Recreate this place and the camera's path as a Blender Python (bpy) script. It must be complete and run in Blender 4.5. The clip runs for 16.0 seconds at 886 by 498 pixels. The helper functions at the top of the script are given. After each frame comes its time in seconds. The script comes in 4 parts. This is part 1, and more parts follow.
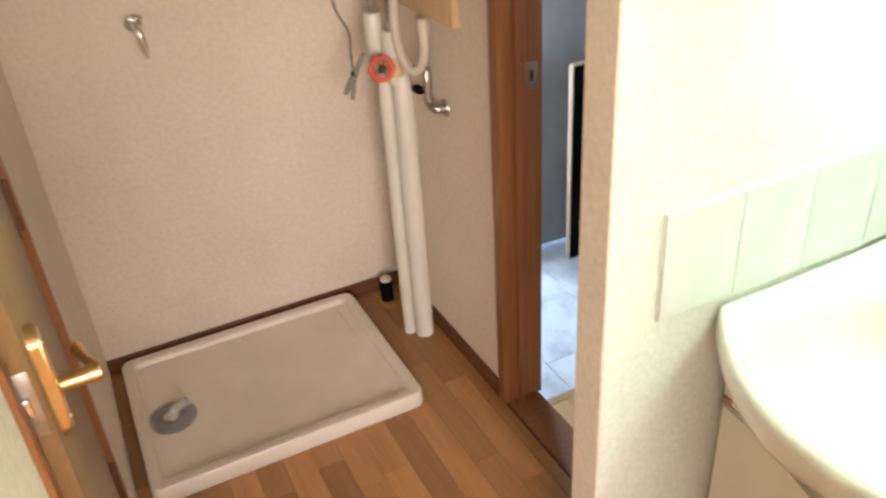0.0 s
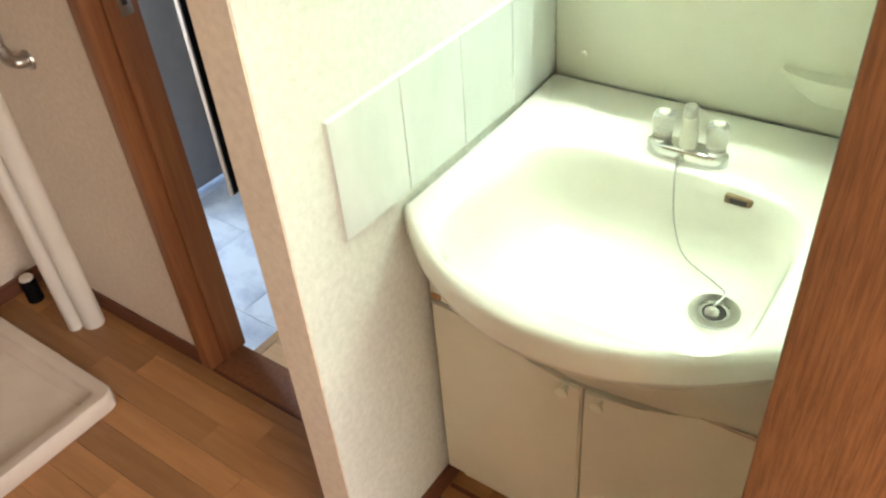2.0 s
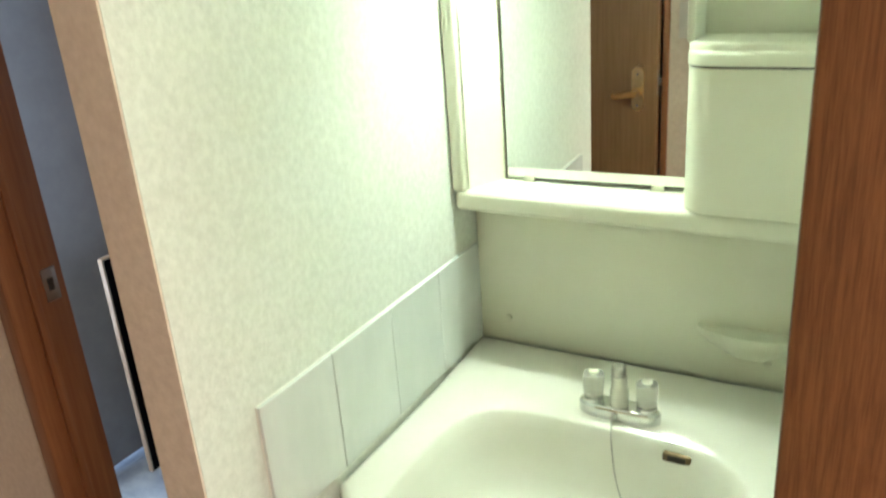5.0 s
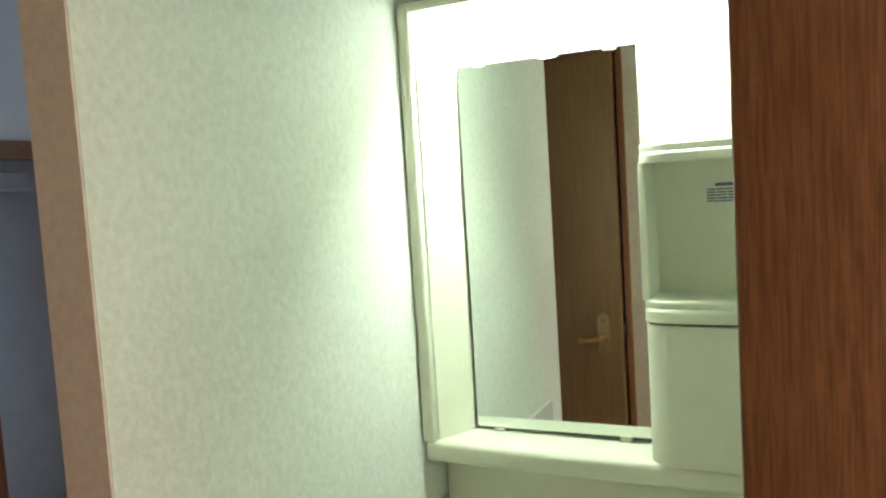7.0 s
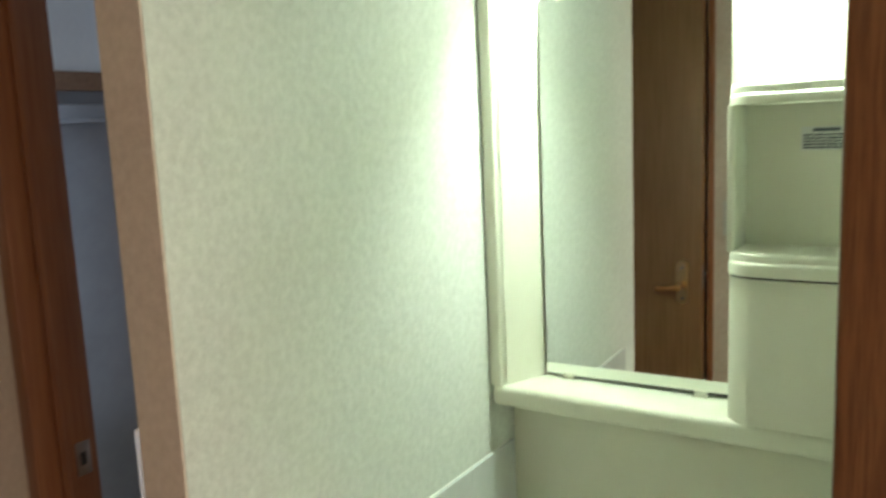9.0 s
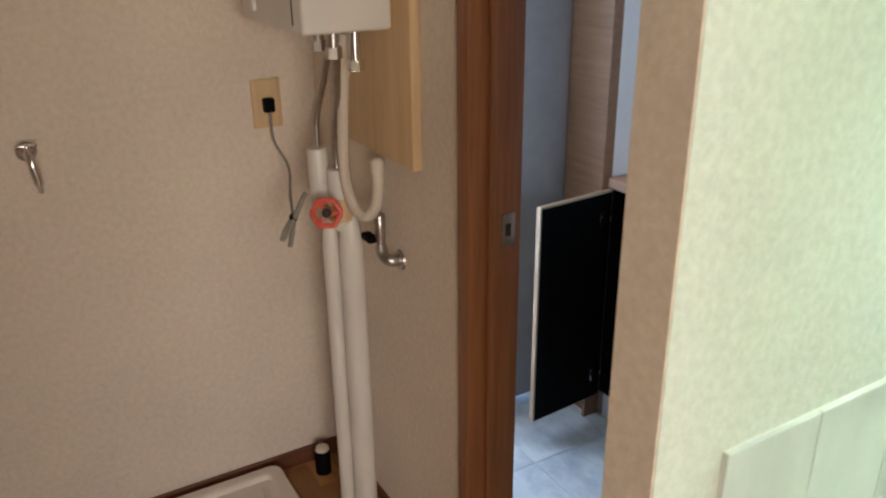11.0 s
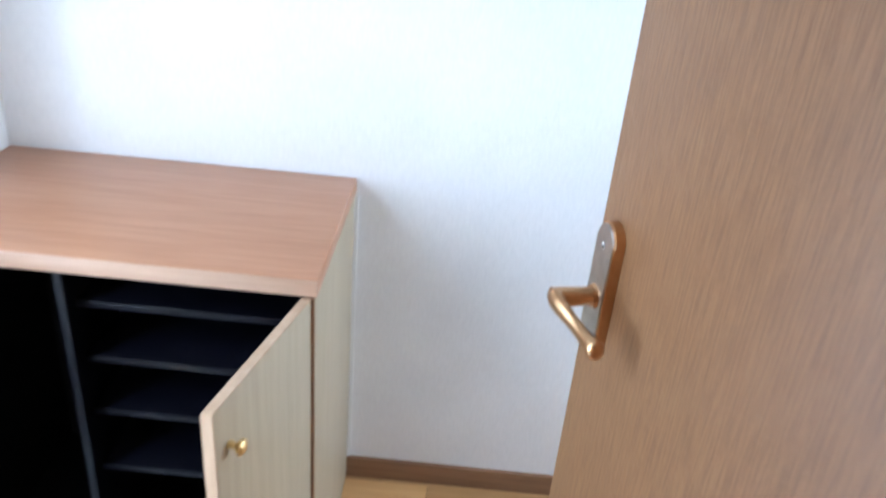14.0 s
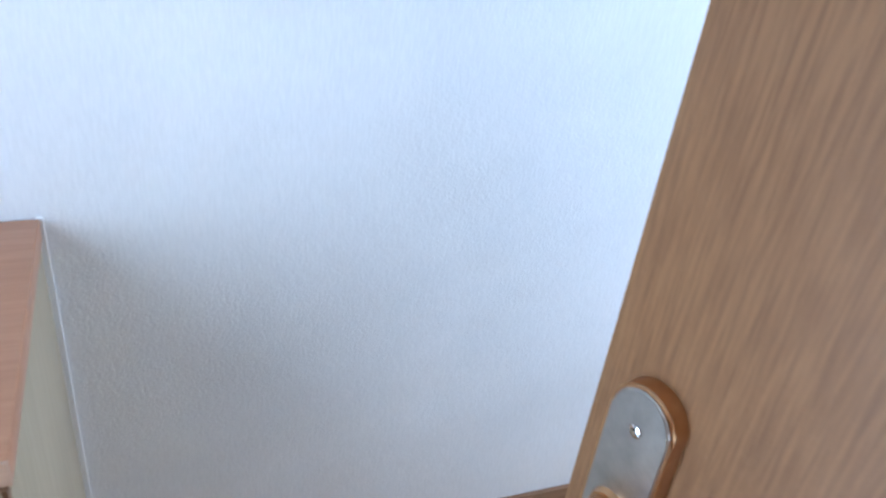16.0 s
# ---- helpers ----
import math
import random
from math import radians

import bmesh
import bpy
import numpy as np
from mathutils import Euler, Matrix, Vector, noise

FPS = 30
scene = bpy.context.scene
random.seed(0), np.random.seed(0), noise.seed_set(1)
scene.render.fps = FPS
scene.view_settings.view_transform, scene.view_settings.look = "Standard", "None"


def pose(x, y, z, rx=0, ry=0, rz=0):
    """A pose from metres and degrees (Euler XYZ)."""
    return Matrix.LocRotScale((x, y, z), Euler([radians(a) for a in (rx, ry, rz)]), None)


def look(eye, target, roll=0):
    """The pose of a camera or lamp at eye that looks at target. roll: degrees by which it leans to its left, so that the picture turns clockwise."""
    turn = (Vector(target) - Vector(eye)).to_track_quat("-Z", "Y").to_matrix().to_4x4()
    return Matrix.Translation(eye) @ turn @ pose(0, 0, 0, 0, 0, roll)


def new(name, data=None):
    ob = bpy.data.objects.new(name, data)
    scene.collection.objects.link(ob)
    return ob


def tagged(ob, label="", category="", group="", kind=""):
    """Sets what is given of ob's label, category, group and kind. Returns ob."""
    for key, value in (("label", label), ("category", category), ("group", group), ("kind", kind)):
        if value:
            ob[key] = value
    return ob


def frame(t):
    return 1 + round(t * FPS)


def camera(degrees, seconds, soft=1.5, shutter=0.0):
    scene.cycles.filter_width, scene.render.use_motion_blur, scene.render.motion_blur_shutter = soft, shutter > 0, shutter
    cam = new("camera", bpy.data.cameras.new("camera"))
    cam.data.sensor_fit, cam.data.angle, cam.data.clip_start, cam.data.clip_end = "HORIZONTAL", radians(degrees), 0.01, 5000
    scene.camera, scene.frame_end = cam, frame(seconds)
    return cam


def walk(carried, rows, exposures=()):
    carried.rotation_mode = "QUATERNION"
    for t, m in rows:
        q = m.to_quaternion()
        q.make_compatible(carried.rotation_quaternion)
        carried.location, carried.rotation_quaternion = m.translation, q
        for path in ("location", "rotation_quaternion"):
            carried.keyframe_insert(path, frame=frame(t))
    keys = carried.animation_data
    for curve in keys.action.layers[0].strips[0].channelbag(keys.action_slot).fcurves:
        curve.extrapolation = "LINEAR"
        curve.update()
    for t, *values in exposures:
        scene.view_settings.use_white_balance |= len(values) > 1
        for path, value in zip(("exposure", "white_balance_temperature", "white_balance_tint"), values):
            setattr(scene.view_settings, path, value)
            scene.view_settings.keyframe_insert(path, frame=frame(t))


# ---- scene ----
cam = camera(58.34, 16.0, soft=2.2, shutter=0.35)
PATH = [
    (0.0, pose(-0.883, -2.312, 1.592, 59.24, 3.52, -26.68)),
    (0.5, pose(-0.871, -2.303, 1.582, 56.29, 3.62, -35.11)),
    (1.0, pose(-0.852, -2.268, 1.548, 54.75, 3.35, -43.15)),
    (1.5, pose(-0.812, -2.220, 1.526, 52.69, 3.56, -50.31)),
    (2.0, pose(-0.786, -2.194, 1.512, 51.66, 4.09, -55.02)),
    (2.5, pose(-0.787, -2.176, 1.515, 51.36, 4.03, -57.75)),
    (3.0, pose(-0.779, -2.166, 1.502, 51.25, 4.13, -58.63)),
    (3.5, pose(-0.774, -2.167, 1.494, 52.12, 3.84, -59.17)),
    (4.0, pose(-0.766, -2.164, 1.512, 57.36, 3.85, -59.80)),
    (4.5, pose(-0.759, -2.175, 1.536, 63.38, 4.63, -59.80)),
    (5.0, pose(-0.775, -2.178, 1.549, 68.81, 4.14, -61.01)),
    (5.2, pose(-0.778, -2.197, 1.562, 70.66, 4.61, -60.90)),
    (7.5, pose(-0.799, -2.195, 1.581, 87.16, 3.21, -63.04)),
    (8.0, pose(-0.790, -2.193, 1.581, 87.35, 3.25, -62.85)),
    (8.5, pose(-0.782, -2.191, 1.581, 85.83, 3.33, -62.38)),
    (9.0, pose(-0.764, -2.187, 1.582, 81.51, 2.46, -57.17)),
    (9.5, pose(-0.744, -2.208, 1.597, 75.71, 1.89, -45.67)),
    (9.8, pose(-0.756, -2.200, 1.572, 74.30, 1.30, -38.60)),
    (10.0, pose(-0.768, -2.188, 1.580, 72.72, 1.28, -34.30)),
    (10.2, pose(-0.781, -2.176, 1.589, 71.07, 1.29, -29.18)),
    (12.3, pose(-0.571, -1.414, 1.439, 57.88, -0.53, -45.84)),
    (12.5, pose(-0.526, -1.354, 1.449, 56.76, -1.18, -51.02)),
    (13.0, pose(-0.434, -1.226, 1.453, 56.21, -2.51, -64.30)),
    (13.5, pose(-0.350, -1.090, 1.476, 57.29, -3.48, -79.25)),
    (14.0, pose(-0.158, -1.062, 1.432, 61.63, -4.58, -86.86)),
    (14.5, pose(0.042, -1.007, 1.453, 62.21, -3.48, -95.01)),
    (15.0, pose(0.147, -0.983, 1.437, 60.54, -3.42, -101.11)),
    (15.5, pose(0.225, -0.978, 1.401, 57.30, -5.14, -106.24)),
    (16.0, pose(0.347, -0.994, 1.343, 57.76, -6.63, -109.37)),
]
EXPOSURES = [(0.0, 1.72, 6500, 10), (1.5, 1.55, 6500, 10), (3.5, 1.35, 6500, 10), (5.0, 0.95, 6500, 10), (7.4, 0.2, 6500, 10), (9.2, 0.2, 6500, 10), (10.2, 0.25, 6500, 10),
             (12.3, 2.25, 6000, 10), (13.5, 2.4, 6250, 12), (14.5, 2.35, 6400, 10), (15.2, 2.15, 6150, 10), (16.0, 2.0, 5950, 10)]
walk(cam, PATH, EXPOSURES)

# ---- light ----
world = bpy.data.worlds.new("sky")
scene.world = world
world.use_nodes = True
sky = world.node_tree.nodes.new("ShaderNodeTexSky")
sky.sky_type, sky.sun_disc, sky.sun_elevation, sky.sun_rotation = "NISHITA", False, radians(40), radians(200)
world.node_tree.links.new(sky.outputs[0], world.node_tree.nodes["Background"].inputs[0])
world.node_tree.nodes["Background"].inputs[1].default_value = 0.12


def area_lamp(name, m, sx, sy, power, colour):
    data = bpy.data.lights.new(name, "AREA")
    data.shape, data.size, data.size_y, data.energy, data.color = "RECTANGLE", sx, sy, power, colour
    ob = new(name, data)
    ob.matrix_world = m
    return ob


# daylight from the front door side, let in by an assumed glazed side leaf
area_lamp("daylight_front_door", look((0.30, 0.06, 1.05), (0.75, -1.0, 0.80)), 0.34, 1.5, 6.4, (0.60, 0.78, 1.0))
# fill lamp added at the unseen hall end to lift the hall's shadows
area_lamp("fill_hall_end", look((1.0, -3.02, 1.2), (1.0, -1.0, 1.0)), 0.52, 1.65, 4.8, (0.56, 0.76, 1.0))
# warm fill from an assumed window, placed to brighten the washroom's west-facing sides
area_lamp("fill_room_behind", look((-1.25, -4.35, 1.4), (-1.15, -2.0, 1.2)), 1.5, 1.2, 37, (1.0, 0.87, 0.78))
LAMP_GLOW = 7.5


# ---- materials ----
def material(name, base, rough=0.5, metal=0.0, second=None, scale=(8, 8, 8), detail=4, bump=0.0, bump_scale=60, fine=0.0,
             random_tint=0.0, spec=0.5, contrast=(0.35, 0.65), spread=1.0):
    m = bpy.data.materials.new(name)
    m.use_nodes = True
    nt = m.node_tree
    n, l = nt.nodes, nt.links
    p = n["Principled BSDF"]
    p.inputs["Base Color"].default_value = (*base, 1)
    p.inputs["Roughness"].default_value, p.inputs["Metallic"].default_value = rough, metal
    p.inputs["Specular IOR Level"].default_value = spec
    tc = n.new("ShaderNodeTexCoord")
    mp = n.new("ShaderNodeMapping")
    mp.inputs["Scale"].default_value = scale
    l.new(tc.outputs["Object"], mp.inputs[0])
    out = None
    if random_tint:
        info = n.new("ShaderNodeObjectInfo")
        off = n.new("ShaderNodeVectorMath")
        off.operation = "SCALE"
        off.inputs[0].default_value = (31, 17, 23)
        l.new(info.outputs["Random"], off.inputs["Scale"])
        l.new(off.outputs[0], mp.inputs["Location"])
    if second:
        t = n.new("ShaderNodeTexNoise")
        t.inputs["Scale"].default_value, t.inputs["Detail"].default_value, t.inputs["Roughness"].default_value = 1.0, detail, 0.65
        l.new(mp.outputs[0], t.inputs["Vector"])
        r = n.new("ShaderNodeValToRGB")
        r.color_ramp.elements[0].position, r.color_ramp.elements[1].position = contrast
        r.color_ramp.elements[0].color, r.color_ramp.elements[1].color = (*base, 1), (*second, 1)
        l.new(t.outputs[0], r.inputs[0])
        out = r.outputs[0]
        # a slow variation over the whole surface
        s = n.new("ShaderNodeTexNoise")
        s.inputs["Scale"].default_value, s.inputs["Detail"].default_value = 2.3, 3
        l.new(tc.outputs["Object"], s.inputs["Vector"])
        h = n.new("ShaderNodeHueSaturation")
        mr = n.new("ShaderNodeMapRange")
        mr.inputs["From Min"].default_value, mr.inputs["From Max"].default_value = 0.3, 0.7
        mr.inputs["To Min"].default_value, mr.inputs["To Max"].default_value = 1 - 0.07 * spread, 1 + 0.05 * spread
        l.new(s.outputs[0], mr.inputs[0])
        l.new(mr.outputs[0], h.inputs["Value"])
        l.new(out, h.inputs["Color"])
        out = h.outputs[0]
        if random_tint:
            h2 = n.new("ShaderNodeHueSaturation")
            m2 = n.new("ShaderNodeMapRange")
            m2.inputs["To Min"].default_value, m2.inputs["To Max"].default_value = 1 - random_tint, 1 + random_tint
            l.new(info.outputs["Random"], m2.inputs[0])
            l.new(m2.outputs[0], h2.inputs["Value"])
            l.new(out, h2.inputs["Color"])
            out = h2.outputs[0]
        l.new(out, p.inputs["Base Color"])
    if bump:
        b = n.new("ShaderNodeTexNoise")
        b.inputs["Scale"].default_value, b.inputs["Detail"].default_value = bump_scale, 5
        l.new(tc.outputs["Object"], b.inputs["Vector"])
        bn = n.new("ShaderNodeBump")
        bn.inputs["Strength"].default_value, bn.inputs["Distance"].default_value = bump, 0.004
        l.new(b.outputs[0], bn.inputs["Height"])
        l.new(bn.outputs[0], p.inputs["Normal"])
    return m


def glowing(name, colour, strength):
    m = material(name, (0.9, 0.9, 0.9), 0.4)
    p = m.node_tree.nodes["Principled BSDF"]
    p.inputs["Emission Color"].default_value, p.inputs["Emission Strength"].default_value = (*colour, 1), strength
    return m


PAPER = material("cream_wallpaper", (0.71, 0.615, 0.505), 0.85, second=(0.80, 0.705, 0.59), scale=(70, 70, 70), bump=0.25, bump_scale=160)
# greener than PAPER: the basin lamp's tint is put into this colour
PAPER_ALCOVE = material("lamp_tinted_embossed_wallpaper", (0.67, 0.70, 0.64), 0.8, second=(0.77, 0.80, 0.74), scale=(90, 90, 80), bump=0.22, bump_scale=95)
PAPER_HALL = material("white_woven_wallpaper", (0.80, 0.80, 0.81), 0.85, second=(0.85, 0.85, 0.86), scale=(260, 260, 40), bump=0.2, bump_scale=220)
CEIL = material("white_ceiling_paper", (0.78, 0.77, 0.74), 0.9, second=(0.82, 0.81, 0.78), scale=(50, 50, 50), bump=0.2)
PLANK = material("oak_floor_plank", (0.36, 0.165, 0.058), 0.33, second=(0.50, 0.255, 0.10), scale=(45, 3.0, 45), detail=5, random_tint=0.30, bump=0.04, bump_scale=90, contrast=(0.25, 0.75))
PLANK_HALL = material("pale_floor_plank", (0.52, 0.285, 0.115), 0.35, second=(0.60, 0.35, 0.152), scale=(45, 3.0, 45), detail=5, random_tint=0.26, bump=0.04, bump_scale=90)
JAMB = material("reddish_brown_door_frame", (0.235, 0.090, 0.034), 0.42, second=(0.33, 0.135, 0.053), scale=(75, 75, 3.5), detail=7, bump=0.10, bump_scale=120)
OAKDARK = material("brown_oak_grain", (0.125, 0.048, 0.017), 0.45, second=(0.205, 0.088, 0.032), scale=(380, 380, 20), detail=5, bump=0.15, bump_scale=140, contrast=(0.38, 0.60))
BASE = material("dark_brown_baseboard", (0.12, 0.042, 0.02), 0.5, second=(0.17, 0.062, 0.03), scale=(6, 6, 60))
BASEH = material("brown_hall_baseboard", (0.22, 0.115, 0.06), 0.5, second=(0.29, 0.155, 0.085), scale=(60, 4, 60))
DOORW = material("tan_ash_veneer", (0.150, 0.064, 0.023), 0.5, second=(0.225, 0.106, 0.042), scale=(340, 340, 17), detail=6, bump=0.14, bump_scale=130, contrast=(0.36, 0.60))
DOORC = material("ochre_veneer", (0.24, 0.135, 0.055), 0.45, second=(0.31, 0.18, 0.08), scale=(90, 90, 4), detail=7, bump=0.08, bump_scale=120)
BOARD = material("yellowed_plywood", (0.62, 0.43, 0.23), 0.6, second=(0.70, 0.51, 0.29), scale=(60, 60, 4), bump=0.05)
PLASTIC = material("aged_white_plastic", (0.72, 0.69, 0.62), 0.3, second=(0.76, 0.73, 0.66), scale=(6, 6, 6), bump=0.02)
PANM = material("ivory_pan_plastic", (0.74, 0.66, 0.57), 0.28, second=(0.79, 0.71, 0.62), scale=(9, 9, 9), bump=0.03, bump_scale=200)
PIPEM = material("off_white_pipe", (0.72, 0.68, 0.60), 0.38, second=(0.78, 0.74, 0.66), scale=(12, 12, 4), bump=0.05)
BEIGE = material("beige_hose_rubber", (0.62, 0.55, 0.44), 0.5, second=(0.68, 0.61, 0.5), scale=(20, 20, 20))
SINK = material("ivory_enamel", (0.80, 0.79, 0.70), 0.12, second=(0.83, 0.82, 0.74), scale=(5, 5, 5), spread=0.5)
CREAM = material("cream_moulded_plastic", (0.81, 0.82, 0.67), 0.3, second=(0.84, 0.85, 0.71), scale=(5, 5, 5), spread=0.5)
CABINET = material("cream_laminate", (0.74, 0.72, 0.60), 0.35, second=(0.78, 0.76, 0.64), scale=(8, 8, 8))
TILE = material("pale_grey_ceramic", (0.64, 0.68, 0.66), 0.22, second=(0.72, 0.75, 0.73), scale=(9, 9, 3), random_tint=0.03)
GROUT = material("pale_grout", (0.70, 0.70, 0.64), 0.9, second=(0.76, 0.76, 0.7), scale=(40, 40, 40))
CHROME = material("chrome", (0.66, 0.66, 0.66), 0.16, 1.0, second=(0.72, 0.72, 0.72), scale=(20, 20, 20))
STEEL = material("dull_nickel", (0.42, 0.40, 0.38), 0.34, 1.0, second=(0.52, 0.50, 0.47), scale=(60, 60, 60))
BRASS = material("satin_brass", (0.72, 0.50, 0.22), 0.28, 1.0, second=(0.78, 0.56, 0.27), scale=(50, 50, 50))
ROSE = material("aged_bronze_brass", (0.50, 0.285, 0.145), 0.30, 1.0, second=(0.60, 0.36, 0.195), scale=(40, 40, 40))
BRONZE = material("dark_bronze", (0.17, 0.115, 0.06), 0.4, 0.6, second=(0.24, 0.165, 0.09), scale=(60, 60, 60))
BLACK = material("black_lining", (0.0018, 0.0018, 0.0022), 0.7, second=(0.003, 0.003, 0.0035), scale=(20, 20, 20), spec=0.1)
SHELFBK = material("black_shelf_edge", (0.0015, 0.0015, 0.004), 0.4, second=(0.002, 0.002, 0.005), scale=(20, 20, 20), spec=0.2)
LINER = material("dark_grey_liner", (0.022, 0.020, 0.020), 0.6, second=(0.03, 0.028, 0.027), scale=(30, 30, 30))
DARK = material("dark_gap", (0.03, 0.025, 0.02), 0.7)
RED = material("red_enamel", (0.62, 0.075, 0.045), 0.4, second=(0.72, 0.12, 0.07), scale=(40, 40, 40))
CORD = material("grey_cord", (0.22, 0.20, 0.17), 0.6, second=(0.28, 0.26, 0.22), scale=(40, 40, 40))
TOPW = material("pink_brown_counter", (0.44, 0.200, 0.105), 0.32, second=(0.52, 0.255, 0.145), scale=(70, 4, 70), detail=7, bump=0.04)
SIDEW = material("greyed_ash_laminate", (0.38, 0.305, 0.205), 0.42, second=(0.435, 0.36, 0.25), scale=(85, 85, 4), detail=7, bump=0.06)
EDGEW = material("tan_edge_band", (0.46, 0.30, 0.19), 0.45, second=(0.53, 0.36, 0.24), scale=(60, 60, 5))
EDGEP = material("pinkish_edge_band", (0.44, 0.27, 0.185), 0.45, second=(0.50, 0.32, 0.225), scale=(60, 4, 60))
MARBLE = material("white_marble_tile", (0.42, 0.45, 0.52), 0.3, second=(0.76, 0.78, 0.80), scale=(7, 5, 7), detail=8, random_tint=0.04, contrast=(0.3, 0.55))
GREYDOOR = material("grey_steel_door", (0.30, 0.30, 0.32), 0.5, second=(0.34, 0.34, 0.36), scale=(12, 12, 12), bump=0.05)
CAULK = material("white_sealant", (0.80, 0.80, 0.80), 0.5)
INK = material("printed_ink", (0.10, 0.12, 0.14), 0.6)
LABEL = material("white_sticker", (0.82, 0.84, 0.80), 0.45)
MIRROR = material("silvered_mirror", (0.90, 0.93, 0.91), 0.015, 1.0)
CLEAR = material("clear_acrylic", (0.95, 0.95, 0.92), 0.15, second=(0.97, 0.97, 0.94), scale=(10, 10, 10))
CLEAR.node_tree.nodes["Principled BSDF"].inputs["Transmission Weight"].default_value = 0.75
GLASS = material("frosted_glass", (0.9, 0.93, 0.95), 0.4)
GLASS.node_tree.nodes["Principled BSDF"].inputs["Transmission Weight"].default_value = 0.9
DIFFUSER = glowing("lit_diffuser", (0.83, 1.0, 0.84), LAMP_GLOW)
TUBE = glowing("lit_tube", (0.82, 1.0, 0.84), 122.0)
LIGHTLAMP = glowing("lit_bulb", (0.95, 1.0, 0.85), 12.0)


# ---- mesh helpers ----
def add_box(bm, x0, x1, y0, y1, z0, z1, bevel=0.0, seg=2):
    r = bmesh.ops.create_cube(bm, size=1.0)
    for v in r["verts"]:
        v.co = Vector((x0 + (v.co.x + 0.5) * (x1 - x0), y0 + (v.co.y + 0.5) * (y1 - y0), z0 + (v.co.z + 0.5) * (z1 - z0)))
    if bevel:
        edges = list({e for v in r["verts"] for e in v.link_edges})
        bmesh.ops.bevel(bm, geom=edges, offset=bevel, segments=seg, affect="EDGES", profile=0.5)
    return bm


def box(x0, x1, y0, y1, z0, z1, bevel=0.0, seg=2):
    return add_box(bmesh.new(), x0, x1, y0, y1, z0, z1, bevel, seg)


def add_rod(bm, a, b, r, r2=None, seg=20):
    a, b = Vector(a), Vector(b)
    q = (b - a).to_track_quat("Z", "Y").to_matrix().to_4x4()
    bmesh.ops.create_cone(bm, cap_ends=True, segments=seg, radius1=r, radius2=r if r2 is None else r2, depth=(b - a).length,
                          matrix=Matrix.Translation((a + b) / 2) @ q)
    return bm


def rod(a, b, r, r2=None, seg=20):
    return add_rod(bmesh.new(), a, b, r, r2, seg)


def lathe(profile, m, seg=28):
    """A turned shape: rings of (radius, height) about the z axis of the pose m."""
    bm = bmesh.new()
    rings = [[bm.verts.new(m @ Vector((r * math.cos(2 * math.pi * i / seg), r * math.sin(2 * math.pi * i / seg), h))) for i in range(seg)]
             for r, h in profile]
    for a, b in zip(rings, rings[1:]):
        for i in range(seg):
            bm.faces.new((a[i], a[(i + 1) % seg], b[(i + 1) % seg], b[i]))
    bm.faces.new(rings[0][::-1])
    bm.faces.new(rings[-1])
    return bm


def tube(points, r, seg=12, ribs=0.0, steps=14):
    """A hose along a smooth line through the points; ribs: how far every second ring stands proud."""
    pts = [Vector(p) for p in points]
    line = []
    for i in range(len(pts) - 1):
        p0, p1, p2, p3 = pts[max(i - 1, 0)], pts[i], pts[i + 1], pts[min(i + 2, len(pts) - 1)]
        for k in range(steps):
            t = k / steps
            line.append(0.5 * (2 * p1 + (p2 - p0) * t + (2 * p0 - 5 * p1 + 4 * p2 - p3) * t * t + (3 * p1 - p0 - 3 * p2 + p3) * t ** 3))
    line.append(pts[-1])
    bm = bmesh.new()
    rings = []
    side = None
    for i, p in enumerate(line):
        d = (line[min(i + 1, len(line) - 1)] - line[max(i - 1, 0)]).normalized()
        if side is None:
            side = d.orthogonal().normalized()
        side = (side - d * side.dot(d)).normalized()
        up = d.cross(side)
        rr = r + (ribs if i % 2 else 0)
        rings.append([bm.verts.new(p + rr * (math.cos(2 * math.pi * k / seg) * side + math.sin(2 * math.pi * k / seg) * up)) for k in range(seg)])
    for a, b in zip(rings, rings[1:]):
        for k in range(seg):
            bm.faces.new((a[k], a[(k + 1) % seg], b[(k + 1) % seg], b[k]))
    bm.faces.new(rings[0][::-1])
    bm.faces.new(rings[-1])
    return bm


def prism(outline, z0, z1, bevel=0.0, seg=3):
    """An upright block over a plan outline."""
    bm = bmesh.new()
    low = [bm.verts.new((x, y, z0)) for x, y in outline]
    high = [bm.verts.new((x, y, z1)) for x, y in outline]
    bm.faces.new(low[::-1])
    top = bm.faces.new(high)
    k = len(outline)
    for i in range(k):
        bm.faces.new((low[i], low[(i + 1) % k], high[(i + 1) % k], high[i]))
    bmesh.ops.recalc_face_normals(bm, faces=bm.faces)
    if bevel:
        bmesh.ops.bevel(bm, geom=list(top.edges), offset=bevel, segments=seg, affect="EDGES", profile=0.5)
    return bm


def mesh_object(name, bm, mat, smooth=40):
    bmesh.ops.recalc_face_normals(bm, faces=bm.faces)
    me = bpy.data.meshes.new(name)
    bm.to_mesh(me)
    bm.free()
    me.materials.append(mat)
    if smooth:
        me.shade_smooth()
        me.set_sharp_from_angle(angle=radians(smooth))
    return new(name, me)


def part(name, bm, mat, parent, label="", smooth=40):
    ob = mesh_object(name, bm, mat, smooth)
    ob.parent = parent
    if label:
        tagged(ob, label)
    return ob


def thing(name, label, category, at=(0, 0, 0), turn=0.0, group="", kind=""):
    ob = new(name)
    ob.empty_display_size = 0.1
    ob.matrix_world = pose(*at, 0, 0, turn)
    return tagged(ob, label, category, group, kind)


def structure(name, bm, mat, label="", category=""):
    return tagged(mesh_object(name, bm, mat, 0), label or name.replace("_", " "), category or name.split("_")[0], kind="structure")


